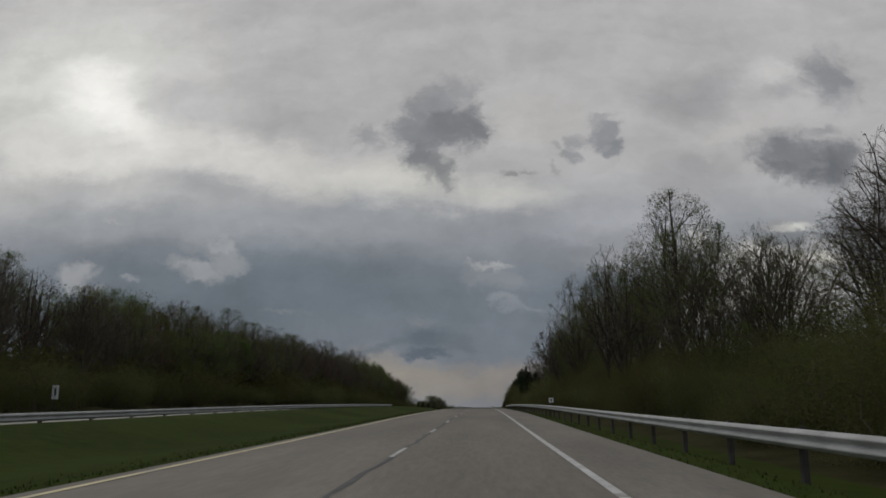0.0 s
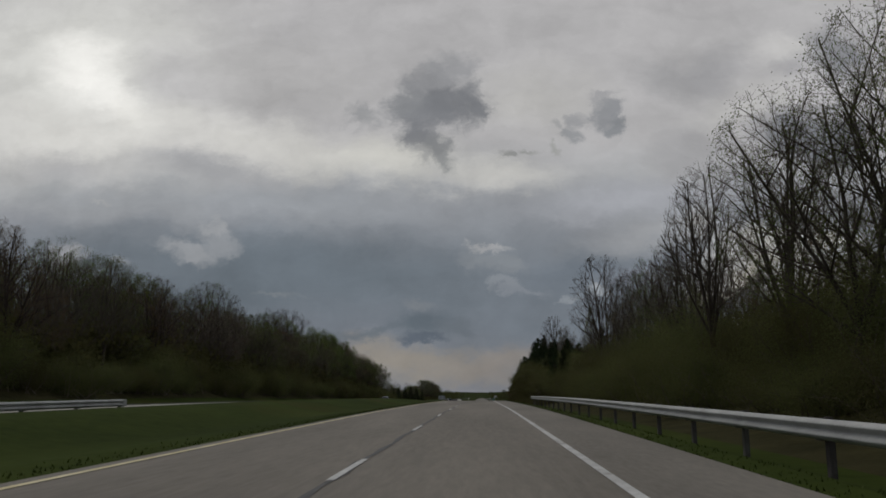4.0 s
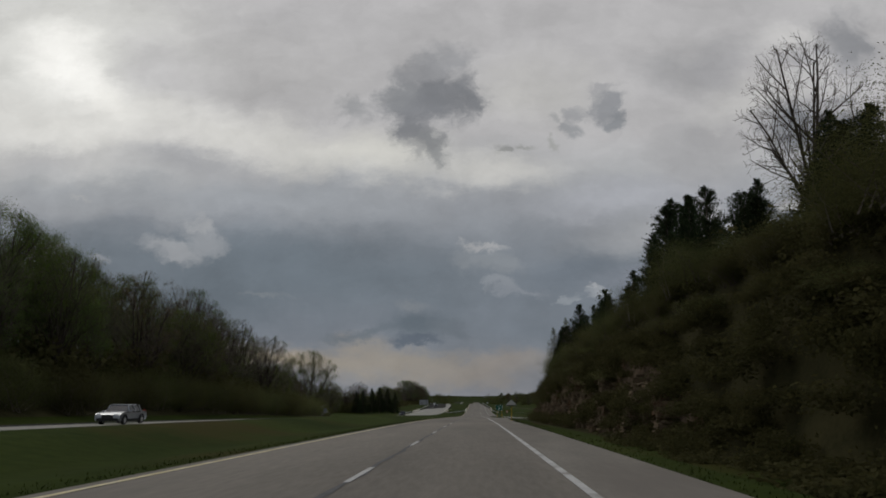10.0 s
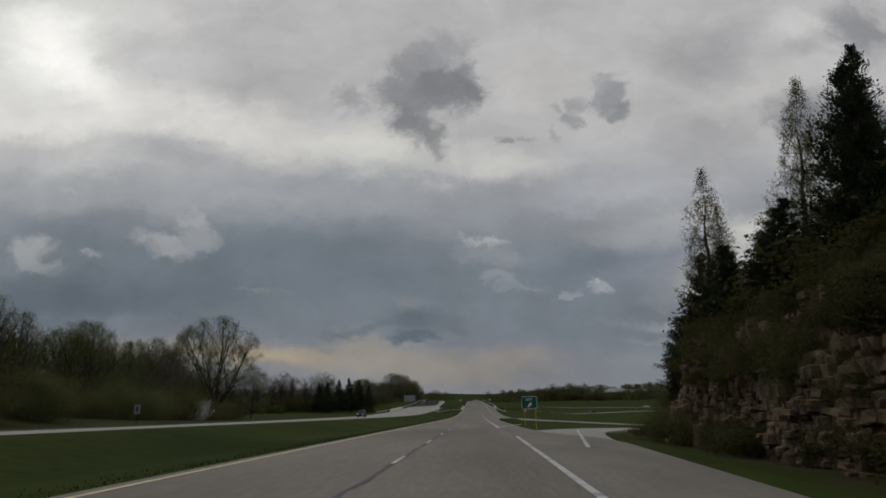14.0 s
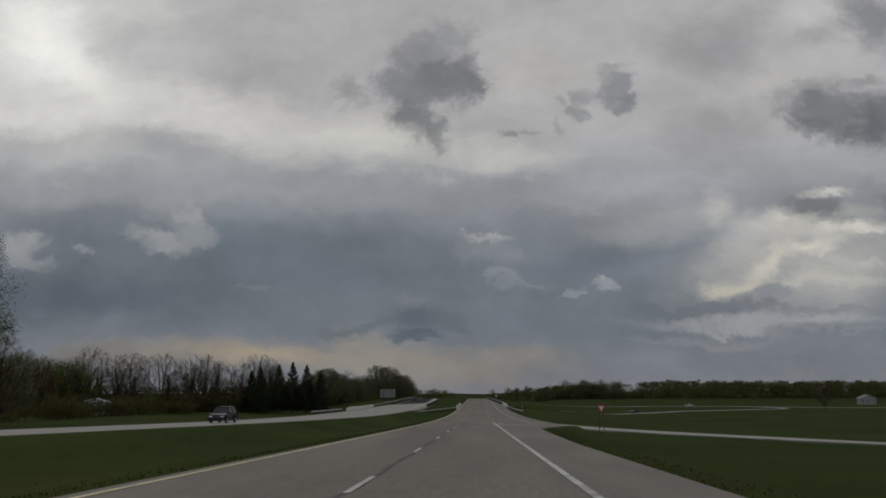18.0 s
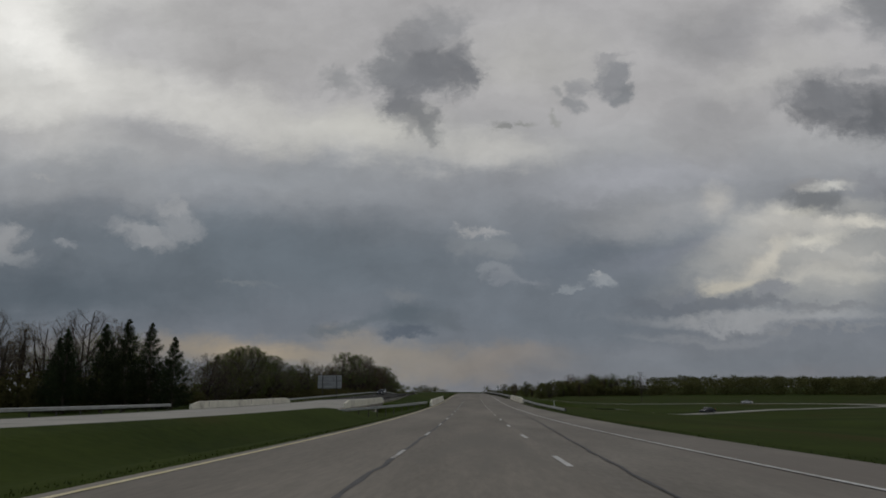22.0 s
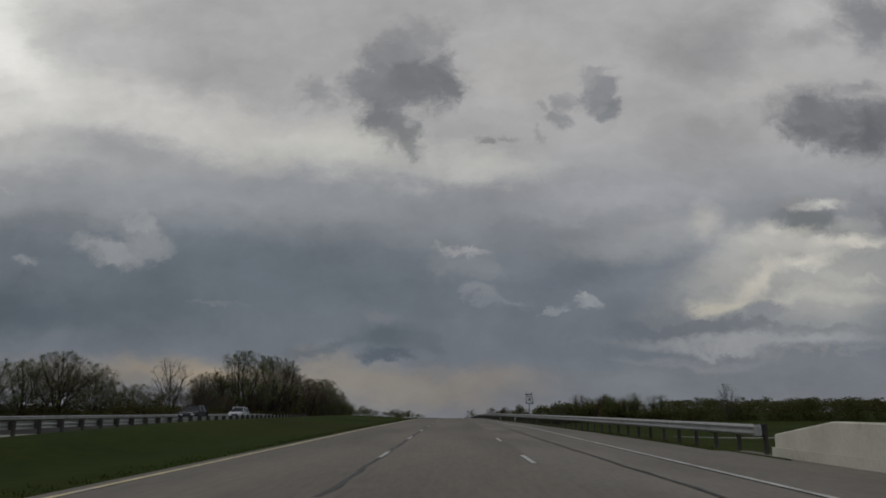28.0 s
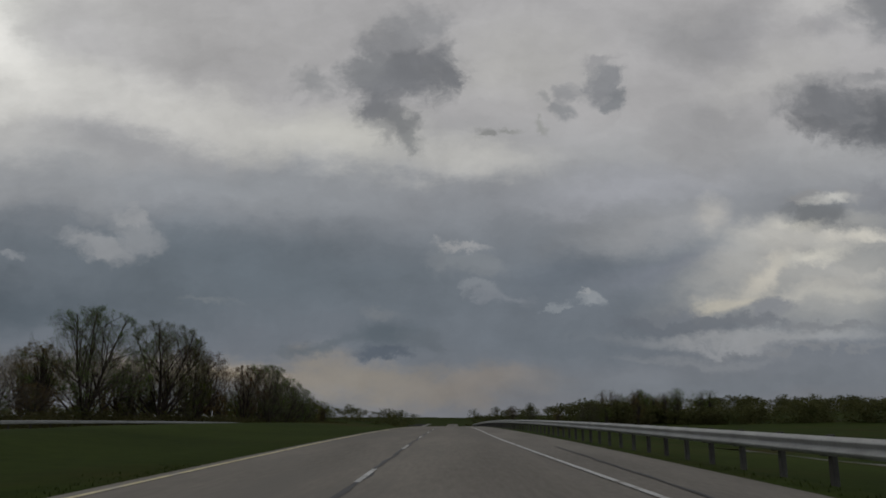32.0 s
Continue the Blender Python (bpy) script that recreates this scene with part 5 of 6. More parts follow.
CROOKED = broadleaf(63, 14, "tall bare tree with few spreading limbs", "fan", 0.30, 0, 500, LEAF_BROWN, 0.06, 0.6, WOODS, 0.12, 0.95, fine=2)
CEDAR = [conifer(41, 10, "dark narrow red cedar on the rock bank", 2.4, 8000, 0.6, group="cedars above the road"),
         conifer(42, 9, "dark ragged red cedar on the rock bank", 2.8, 8000, 0.52, group="cedars above the road"),
         conifer(43, 8, "dark bushy cedar on the rock bank", 2.8, 7000, 0.45, group="cedars above the road")]
SPRUCE = conifer(44, 13, "dark pointed spruce beside the opposite carriageway", 4.2, 12000, 0.85, group="row of spruces")
THICKET = [shrub(51, 3.4, "dense dark undergrowth bush", 40000, SHRUB, "roadside undergrowth", 0.75, 0.05),
           shrub(52, 2.8, "tangled brown-green undergrowth bush", 32000, SHRUB, "roadside undergrowth", 0.6, 0.05),
           shrub(53, 4.2, "tall dark undergrowth bush", 48000, SHRUB, "roadside undergrowth", 0.95, 0.052)]
FLOWERING = shrub(54, 3.2, "small tree white with blossom", 2600, BLOSSOM, "", 0.95, 0.2)
ROUND_BUSH = shrub(55, 3.0, "round dark evergreen bush in the field", 4200, NEEDLE, "", 0.9, 0.3)


DEEP_SCRUB = []        # undergrowth deeper in the woods, joined further on


def pick(kinds):
    return kinds[RNG.randrange(len(kinds))]


# right-hand woods, from the rail to the rock bank
for y in np.arange(8, 246, 5.6):
    front = 11.2 + RNG.uniform(0, 2.0)
    plant(pick(THICKET), front - 0.6, y + RNG.uniform(-1.5, 1.5), RNG.uniform(0.6, 0.95), RNG.uniform(1.0, 1.4), 0.2)
    plant(pick(THICKET), front + 4.2, y + RNG.uniform(-2, 2), RNG.uniform(0.85, 1.2), RNG.uniform(1.2, 1.6), 0.2)
for y in np.arange(12, 206, 7.5):
    kinds = LEAFY[:2] + [BARE[1]] if 45 < y < 150 else BARE + [LEAFY[1]]
    tall = float(np.interp(y, [0, 30, 45, 55, 65, 82, 95, 120, 135, 150, 182, 200], [0.7, 0.8, 0.88, 0.95, 1.0, 1.08, 1.06, 1.15, 1.05, 0.98, 0.88, 0.68]))
    plant(pick(kinds), 15.2 + RNG.uniform(-1, 3), y + RNG.uniform(-2, 2), tall * RNG.uniform(0.8, 1.08), tall * 0.85)
    if RNG.random() < 0.45:
        plant(pick(BARE + BUDDING[:1]), 22 + RNG.uniform(-2, 4), y + RNG.uniform(-3, 3), tall * RNG.uniform(0.8, 1.1))
for y in np.arange(30, 206, 16.0):
    plant(pick(BARE), 32 + RNG.uniform(-3, 5), y + RNG.uniform(-3, 3), RNG.uniform(0.7, 0.9))
for y in np.arange(22, 60, 5.0):
    plant(THICKET[2], 16.5 + RNG.uniform(-1, 1.5), y, RNG.uniform(0.95, 1.25), RNG.uniform(1.1, 1.4), 0.2)
    plant(pick([BARE[0], BARE[2]]), 18.5 + RNG.uniform(-1.5, 2), y + 2.5, RNG.uniform(0.66, 0.8), RNG.uniform(0.6, 0.75))
plant(LEAFY[0], 14.2, 56, 1.04, 1.0)
plant(LEAFY[0], 15.0, 93, 1.12, 1.0)
plant(LEAFY[1], 14.0, 112, 1.34, 0.95)
plant(LEAFY[0], 15.0, 119, 1.0, 0.9)
plant(LEAFY[1], 13.4, 132, 0.95, 0.95)
plant(BARE[2], 14.6, 80, 1.22, 1.0)
plant(ASH, 18.7, 221, 0.95, 0.66)
plant(BARE[0], 23.5, 222, 1.08, 0.9)
plant(BARE[0], 27, 231, 1.15, 1.0)
plant(BARE[2], 21.0, 236, 0.62, 0.6)
plant(BARE[0], 31, 240, 1.3, 1.2)
plant(BARE[0], 34, 246, 0.9)
plant(BARE[1], 18.0, 262, 0.45)
plant(BARE[2], 17.5, 272, 0.42)
plant(BARE[1], 16.5, 296, 0.42)
plant(BARE[0], 19.5, 286, 0.5)
plant(BARE[2], 22.5, 335, 0.5)
for y in np.arange(212, 268, 4.0):
    plant(pick(THICKET), 17 + RNG.uniform(-1.5, 1.5), y, RNG.uniform(0.6, 1.0), RNG.uniform(1.1, 1.5), 0.3)
    DEEP_SCRUB.append((21.5 + RNG.uniform(-1.5, 1.5), y, RNG.uniform(0.9, 1.3), RNG.uniform(1.1, 1.5)))

for y in np.arange(56, 110, 6.0):
    plant(THICKET[2], 17 + RNG.uniform(-1, 2), y + 2, RNG.uniform(0.8, 1.15), RNG.uniform(1.0, 1.3), 0.2)

for y in np.arange(98, 206, 6.5):
    plant(THICKET[2], 15.8 + RNG.uniform(-1, 1.5), y, RNG.uniform(1.1, 1.45), RNG.uniform(1.1, 1.4), 0.2)
    plant(pick(BUDDING), 19 + RNG.uniform(-1.5, 2), y + 3, RNG.uniform(0.42, 0.6), RNG.uniform(0.5, 0.65))

# cedars on the rock bank
plant(CEDAR[0], 11.0, 220.5, 0.74, 0.6)
plant(CEDAR[1], 12.6, 223.5, 0.62, 0.5)
plant(CEDAR[0], 14.2, 232, 0.6, 0.6)
plant(SPIRE, 22.5, 263, 1.15, 1.2)
plant(CEDAR[0], 24.0, 258, 0.85, 0.8)
for y in np.arange(252, 424, 4.6):
    x0 = float(np.interp(y, [206, 260, 300, 400, 424], [14.6, 14.0, 14.5, 14.6, 16.0]))
    lofty = float(np.interp(y, [252, 285, 305, 340, 424], [0.46, 0.5, 0.66, 0.7, 0.54]))
    plant(pick(CEDAR), x0 + RNG.uniform(-0.8, 1.4), y + RNG.uniform(-1.5, 1.5), RNG.uniform(0.75, 1.15) * lofty, RNG.uniform(0.62, 0.9))
    plant(pick(CEDAR), x0 + 4.2 + RNG.uniform(-1, 1.5), y + RNG.uniform(-1.5, 1.5), RNG.uniform(0.9, 1.3) * lofty, RNG.uniform(0.7, 1.0))
    if RNG.random() < 0.4:
        plant(pick([BARE[1], BARE[2], CEDAR[0]]), x0 + 9 + RNG.uniform(-1, 3), y + RNG.uniform(-1.5, 1.5), RNG.uniform(0.42, 0.6))
    plant(pick(THICKET), x0 - 2.6 + RNG.uniform(-0.5, 0.6), y + RNG.uniform(-2, 2), RNG.uniform(0.4, 0.7), RNG.uniform(0.7, 1.1), 0.3)
    DEEP_SCRUB.append((x0 + 1.2, y + RNG.uniform(-2, 2), RNG.uniform(0.7, 1.0), RNG.uniform(0.8, 1.1)))
for y in np.arange(232, 404, 7.0):
    if y < 300 or RNG.random() < 0.6:
        plant(pick(THICKET[:2]), 10.6 + RNG.uniform(-0.6, 1.6), y, RNG.uniform(0.25, 0.5), RNG.uniform(0.6, 1.0), 0.2)
for x, y, k in ((14.6, 317, 0.95), (15.8, 320, 1.1), (15.2, 324, 0.82), (17.0, 315, 1.05), (14.9, 312, 0.85), (17.6, 322, 1.1)):
    plant(pick(CEDAR[:2]), x, y, k, k * 1.05)
plant(CEDAR[1], 14.4, 366, 0.9, 0.85)
for x, y, k in ((15.0, 372, 0.46), (15.6, 378, 0.5), (16.4, 383, 0.52), (15.2, 386, 0.42)):
    plant(pick(BARE[1:]), x, y, k, k)
for x, y, k in ((14.6, 352, 0.5), (15.5, 376, 0.6), (14.8, 388, 0.6)):
    plant(SPIRE, x, y, k, k)
plant(CROOKED, 18.4, 301, 1.0, 0.85)
plant(BARE[1], 20.5, 290, 0.72, 0.8)
plant(BARE[2], 19.5, 296, 0.6, 0.5)
plant(CEDAR[0], 15.2, 264, 0.62, 0.62)
# the end of the bank: a tall cedar, two slim trees in leaf, low cedars round them
plant(CEDAR[0], 14.9, 393, 0.82, 0.85)
plant(CEDAR[1], 16.0, 396, 0.95, 0.9)
plant(SPIRE, 16.6, 402, 0.98, 0.9)
plant(SPIRE, 18.2, 405, 0.8, 0.8)
plant(SPIRE, 15.8, 416, 1.0, 1.05)
plant(SPIRE, 17.6, 419, 0.85, 0.9)
for x, y, k in ((14.0, 417, 0.52), (14.8, 420, 0.6), (15.4, 412, 0.5), (16.6, 422, 0.55), (13.2, 413, 0.42), (18.0, 424, 0.5)):
    plant(pick(CEDAR[1:]), x, y, k, k * 1.2)

# left-hand woods beyond the opposite carriageway
for y in np.arange(60, 432, 6.4):
    d = 38.0 + RNG.uniform(0, 2)
    plant(pick(THICKET), -d, y + RNG.uniform(-2, 2), RNG.uniform(0.9, 1.3), RNG.uniform(1.3, 1.8), 0.2)
    DEEP_SCRUB.append((-d - 6, y + RNG.uniform(-2, 2), RNG.uniform(1.4, 1.9), RNG.uniform(1.5, 2.0)))
    DEEP_SCRUB.append((-d - 5, y + RNG.uniform(1, 5), RNG.uniform(1.3, 1.8), RNG.uniform(1.4, 1.9)))
for y in np.arange(64, 424, 6.0):
    lofty = float(np.interp(y, [60, 130, 180, 300, 424], [0.9, 0.95, 0.95, 1.08, 1.2]))
    kinds = BARE + BUDDING if (y < 96 or 170 < y < 250 or y > 370) else LEAFY + BUDDING
    plant(pick(kinds), -43 + RNG.uniform(-2, 2), y + RNG.uniform(-3, 3), RNG.uniform(0.7, 1.0) * lofty)
    plant(pick(BARE + BUDDING + LEAFY), -53 + RNG.uniform(-3, 3), y + RNG.uniform(-3, 3), RNG.uniform(0.9, 1.25) * lofty)

# left, past the cut: the woods draw back
for y in np.arange(440, 560, 6.0):
    d = float(np.interp(y, [440, 500, 560], [44, 52, 60]))
    plant(pick(THICKET), -d + RNG.uniform(-3, 3), y, RNG.uniform(1.0, 1.5), RNG.uniform(1.6, 2.2), 0.2)
    DEEP_SCRUB.append((-d - 8 + RNG.uniform(-3, 3), y, RNG.uniform(1.4, 1.8), RNG.uniform(1.8, 2.4)))
    plant(pick(BUDDING + LEAFY + BARE), -d - 9 + RNG.uniform(-4, 4), y, RNG.uniform(0.8, 1.1))
for x, y, k in ((-66, 727, 0.62), (-73, 734, 0.78), (-70, 718, 0.6), (-78, 722, 0.66), (-64, 737, 0.7)):
    plant(pick(SPREAD), x, y, k, k * 1.15)
plant(LEAFY[2], -62, 548, 1.85, 1.72)
plant(LEAFY[2], -74, 540, 1.4, 1.5)
plant(BUDDING[1], -56, 557, 0.8)
plant(FLOWERING, -48, 498, 1.0)
for x, y, k in ((-48.5, 690, 0.82), (-53, 692, 0.96), (-57.5, 694, 1.02), (-62, 696, 0.98), (-66.5, 693, 0.92), (-71, 699, 0.85)):
    plant(SPRUCE, x + 4.0, y - 4, k * 1.1, k * 1.2)
for x in np.arange(-160, -64, 6.0):
    plant(pick([BARE[0], BARE[0], BARE[2], BUDDING[0], BUDDING[1]]), x + RNG.uniform(-2, 2), 704 + RNG.uniform(-6, 8), RNG.uniform(1.08, 1.3), RNG.uniform(1.25, 1.5))
for y in np.arange(744, 955, 7.5):
    k = 0.90 + 0.14 * math.sin(y * 0.09) - 0.10 * float(step(840, 930, y)) + RNG.uniform(-0.08, 0.08)
    k *= 1 - 0.24 * float(step(820, 845, y)) * (1 - float(step(935, 955, y)))
    plant(pick(SPREAD + [SPREAD[0], BUDDING[1], BARE[0]]), -61 - 6 * float(step(760, 960, y)) + RNG.uniform(-3, 3), y, k, k * 1.1)
plant(SPREAD[0], -66, 971, 1.58, 1.62)
plant(SPREAD[1], -78, 974, 1.3, 1.2)
plant(BARE[2], -80, 948, 1.3)
plant(SPREAD[1], -73, 987, 1.35, 1.3)
for x, y, k in ((-61, 994, 1.42), (-58, 1006, 1.36), (-66, 1012, 1.4), (-60, 1056, 1.32), (-57, 1072, 1.25), (-63, 1084, 1.3), (-58, 1102, 1.1), (-64, 1120, 1.1), (-60, 1140, 1.0)):
    plant(pick(SPREAD), x, y, k * 1.12, k * 1.05)
plant(BARE[0], 150, 815, 0.85, 0.8)
plant(SPREAD[0], 63, 1198, 0.95, 0.9)
for proto, tall, x, y, top, wide in ((SPREAD[0], 14, 59, 1437, 2.5, 0.8), (SPREAD[1], 12, 49, 1480, 0.5, 0.9), (SPREAD[0], 14, 42, 1600, 1.0, 1.1), (SPREAD[1], 12, 54, 1590, 0.0, 1.0)):
    plant(proto, x, y, (top - ground(x, y)) / tall, wide)
plant(CROOKED, 87, 978, 1.12, 0.95)
plant(ROUND_BUSH, 62, 560, 0.95, 1.1)


# ---- far woods, joined ----
def joined(name, label, category, shapes, material, places):
    """Many alike plants in one mesh: shapes are (vertices, faces), places are (shape, x, y, height scale, width scale)."""
    allv, allf, base = [], [], 0
    for k, x, y, sz, sw, *rest in places:
        v, f = shapes[k]
        a = RNG.uniform(0, 2 * math.pi)
        c, s = math.cos(a) * sw, math.sin(a) * sw
        z0 = rest[0] if rest and rest[0] is not None else ground(x, y) - 0.3
        w = np.stack([v[:, 0] * c - v[:, 1] * s + x, v[:, 0] * s + v[:, 1] * c + y, v[:, 2] * sz + z0], -1)
        allv.append(w)
        allf.append(f + base)
        base += len(v)
    V, F = np.concatenate(allv), np.concatenate(allf)
    me = bpy.data.meshes.new(name)
    me.from_pydata(V.tolist(), [], F.tolist())
    me.materials.append(material)
    return tagged(new(name, me), label, category, kind="stuff")


def far_crown(seed, leaves, high, wide, low, big=1.0):
    """A far tree: trunk, a few boughs and an uneven crown of leaf clumps."""
    rng = random.Random(seed)
    sh, wood = Shape(), Shape()
    hubs = []
    for k in range(26):
        a, f = rng.uniform(0, 6.28), rng.uniform(0.08, 0.93)
        z = (low + (1 - low) * f) * high
        r = 0.44 * wide * math.sqrt(max(0.03, 1 - (2 * f - 0.9) ** 2 / 1.25)) * rng.random() ** 0.45
        hubs.append(Vector((math.cos(a) * r, math.sin(a) * r, z)))
        wood.tube([(0, 0, low * high * rng.uniform(0.5, 1.4)), tuple(hubs[-1] * 0.55 + Vector((0, 0, z * 0.42))), tuple(hubs[-1])], [0.16, 0.09, 0.03], 3)
    wood.tube([(0, 0, -0.5), (0, 0, high * 0.55), (0.1, 0.1, high * 0.9)], [0.28, 0.2, 0.04], 4)
    npr = np.random.default_rng(seed + 900)
    q = np.array([tuple(h) for h in hubs])[npr.integers(0, len(hubs), leaves)] + npr.normal(0, 1, (leaves, 3)) * (0.085 * wide, 0.085 * wide, 0.07 * wide)
    q[:, 2] = np.where(q[:, 2] > high, high * npr.uniform(0.85, 1.0, leaves), q[:, 2])
    sh.leaves(q, 0.17 * big, 0.11 * big, seed, -0.15)
    wf = [f for f in wood.f if len(f) == 4]
    return (np.array(sh.v), np.array(sh.f)), (np.array(wood.v), np.array(wf))


def far_bush(seed, leaves):
    rng = random.Random(seed)
    sh = Shape()
    lumps = [(Vector((rng.uniform(-1.8, 1.8), rng.uniform(-1.8, 1.8), rng.uniform(0.5, 2.2)))) for _ in range(7)]
    npr = np.random.default_rng(seed + 950)
    q = np.array([tuple(l) for l in lumps])[npr.integers(0, 7, leaves)] + npr.normal(0, 1, (leaves, 3)) * (0.7, 0.7, 0.55)
    q[:, 2] = np.abs(q[:, 2])
    sh.leaves(q, 0.34, 0.24, seed, -0.3)
    return np.array(sh.v), np.array(sh.f)


FAR = [far_crown(100 + k, (4000, 2800, 4200, 2200)[k % 4], 12, (9, 8, 11, 7)[k % 4], (0.2, 0.25, 0.12, 0.3)[k % 4]) for k in range(8)]
FAR_BUSH = [far_bush(120 + k, 640) for k in range(4)]
green, brown, low_scrub = [], [], []


def far_tree(x, y, sz, sw=None):
    k = RNG.randrange(8)
    (brown if k % 4 in (1, 3) else green).append((k, x, y, sz, sw or sz))


def far_scrub(x, y, sz, sw, z=None):
    low_scrub.append((RNG.randrange(4), x, y, sz, sw, z))


# depth of the woods on both sides
for place in DEEP_SCRUB:
    far_scrub(*place)
for y in np.arange(10, 250, 5.0):
    far_scrub(21 + RNG.uniform(-2, 2), y, RNG.uniform(0.8, 1.2), RNG.uniform(1.3, 1.7))
for y in np.arange(40, 436, 7.0):
    far_scrub(-50 + RNG.uniform(-2, 2), y, RNG.uniform(1.7, 2.4), RNG.uniform(1.6, 2.2))
    far_tree(-66 + RNG.uniform(-5, 5), y, RNG.uniform(1.2, 1.6))
for y in np.arange(262, 424, 4.0):
    far_scrub(24 + RNG.uniform(-2, 4), y, RNG.uniform(1.0, 1.7), RNG.uniform(1.3, 1.8))
for y in np.arange(200, 424, 1.5):
    e = float(pavement_right(min(y, 395)))
    far_scrub(e + 9.6 + RNG.uniform(-1.2, 1.2), y, RNG.uniform(0.25, 0.5), RNG.uniform(0.4, 0.7))
    far_scrub(e + RNG.uniform(6.4, 8.8), y + 0.7, RNG.uniform(0.22, 0.42), RNG.uniform(0.35, 0.6))
    if y < 305:
        for _ in range(3):
            far_scrub(e + RNG.uniform(3.0, 8.0), y + RNG.uniform(-0.8, 0.8), RNG.uniform(0.14, 0.34), RNG.uniform(0.3, 0.6))
    if y > 264:
        for _ in range(3):
            h = RNG.uniform(0.0, 5.6) if y < 325 else RNG.choice((RNG.uniform(0, 0.5), RNG.uniform(2.4, 5.6), RNG.uniform(3.6, 5.8)))
            nose = 7.5 * float(step(404, 424, y)) ** 1.6
            far_scrub(e + 4.5 + nose + 0.30 * h, y + RNG.uniform(-0.8, 0.8), RNG.uniform(0.18, 0.4), RNG.uniform(0.26, 0.5), float(profile(y)) - 0.5 + h)
# the receding wood on the left
for y in np.arange(440, 700, 5.0):
    d = float(np.interp(y, [440, 500, 560, 620, 700], [54, 66, 78, 104, 112]))
    far_scrub(-d + RNG.uniform(-3, 3), y, RNG.uniform(1.1, 1.7), RNG.uniform(1.6, 2.2))
    far_tree(-d - 5 + RNG.uniform(-4, 4), y, RNG.uniform(0.9, 1.3))
    if RNG.random() < 0.5:
        far_tree(-d - 16 + RNG.uniform(-4, 4), y, RNG.uniform(1.1, 1.5))
for y in np.arange(690, 1240, 5.0):
    d = float(np.interp(y, [690, 720, 760, 860, 1240], [92, 78, 70, 66, 64])) + RNG.uniform(-4, 4)
    if 700 < y < 730:
        d += 8
    far_scrub(-d + 4, y, RNG.uniform(0.55, 0.9) + 0.5 * (y > 960), RNG.uniform(1.8, 2.4))
    clump = 0.5 + 0.5 * math.sin(y * 0.11) * math.sin(y * 0.043 + 1)
    if y > 960 and RNG.random() < 0.35 + 0.6 * clump:
        far_tree(-d - 4, y + RNG.uniform(-3, 3), RNG.uniform(0.75, 1.0) + 0.4 * clump, RNG.uniform(0.9, 1.2) + 0.4 * clump)
    if y > 960 and RNG.random() < 0.6:
        far_tree(-d - 17 + RNG.uniform(-5, 5), y + RNG.uniform(-3, 3), RNG.uniform(0.75, 1.2))
for x in np.arange(-170, -64, 3.0):
    far_scrub(x, 700 + RNG.uniform(-4, 4), RNG.uniform(1.6, 2.3), RNG.uniform(1.6, 2.2))
    if RNG.random() < 0.5:
        far_tree(x, 716 + RNG.uniform(-6, 6), RNG.uniform(1.0, 1.35), RNG.uniform(0.9, 1.2))
for y in np.arange(736, 960, 5.0):
    far_scrub(-66 + RNG.uniform(-4, 4), y, RNG.uniform(0.9, 1.4), RNG.uniform(1.6, 2.2))
for y in np.arange(566, 690, 6.0):
    far_scrub(-84 + RNG.uniform(-4, 4), y, RNG.uniform(1.0, 1.6), RNG.uniform(1.6, 2.2))
# copse and hedge lines on the right
for k in range(34):
    far_tree(112 + RNG.gauss(0, 16), 1290 + RNG.gauss(0, 18), RNG.uniform(1.2, 1.75), RNG.uniform(1.2, 1.6))
    far_scrub(112 + RNG.gauss(0, 20), 1270 + RNG.gauss(0, 14), RNG.uniform(1.6, 2.4), RNG.uniform(2, 3))
for x, y, k in ((46, 1180, 0.9), (62, 1210, 0.85), (75, 1220, 0.85), (84, 1190, 1.05)):
    far_tree(x, y, k)
ridge = []
for x in np.arange(60, 1000, 2.6):
    y = 1300 - 0.30 * x + RNG.uniform(-16, 16)
    ridge.append((RNG.randrange(4), x, y, RNG.uniform(0.8, 1.15) + 0.3 * math.sin(x * 0.031) * math.sin(x * 0.011), RNG.uniform(1.2, 1.8)))
    if x > 170:
        ridge.append((RNG.randrange(4), x * 1.5, 1660 + RNG.uniform(-50, 50), RNG.uniform(1.0, 1.5), RNG.uniform(1.6, 2.4)))
for x in np.arange(-520, 560, 5.0):
    if abs(x + 12) > 24:
        ridge.append((RNG.randrange(4), x + RNG.uniform(-4, 4), 1560 + RNG.uniform(-60, 60), RNG.uniform(0.9, 1.3), RNG.uniform(1.4, 2.0)))
RIDGE_TREES = [far_crown(140 + k, 330, 12, 10, -0.08, 5.6)[0] for k in range(4)]
joined("ridge_woods", "dark hazy band of woods along the far ridge", "woods", RIDGE_TREES, SHRUB, ridge)
joined("far_woods", "distant woods in young green leaf", "woods", [f[0] for f in FAR], LEAF, green)
joined("far_budding_woods", "distant woods in brown spring bud", "woods", [f[0] for f in FAR], LEAF_BROWN, brown)
joined("far_tree_trunks", "trunks and boughs of the distant woods", "woods", [f[1] for f in FAR], BARK, green + brown)
joined("far_scrub", "dark undergrowth inside and before the woods", "undergrowth", FAR_BUSH, SHRUB, low_scrub)


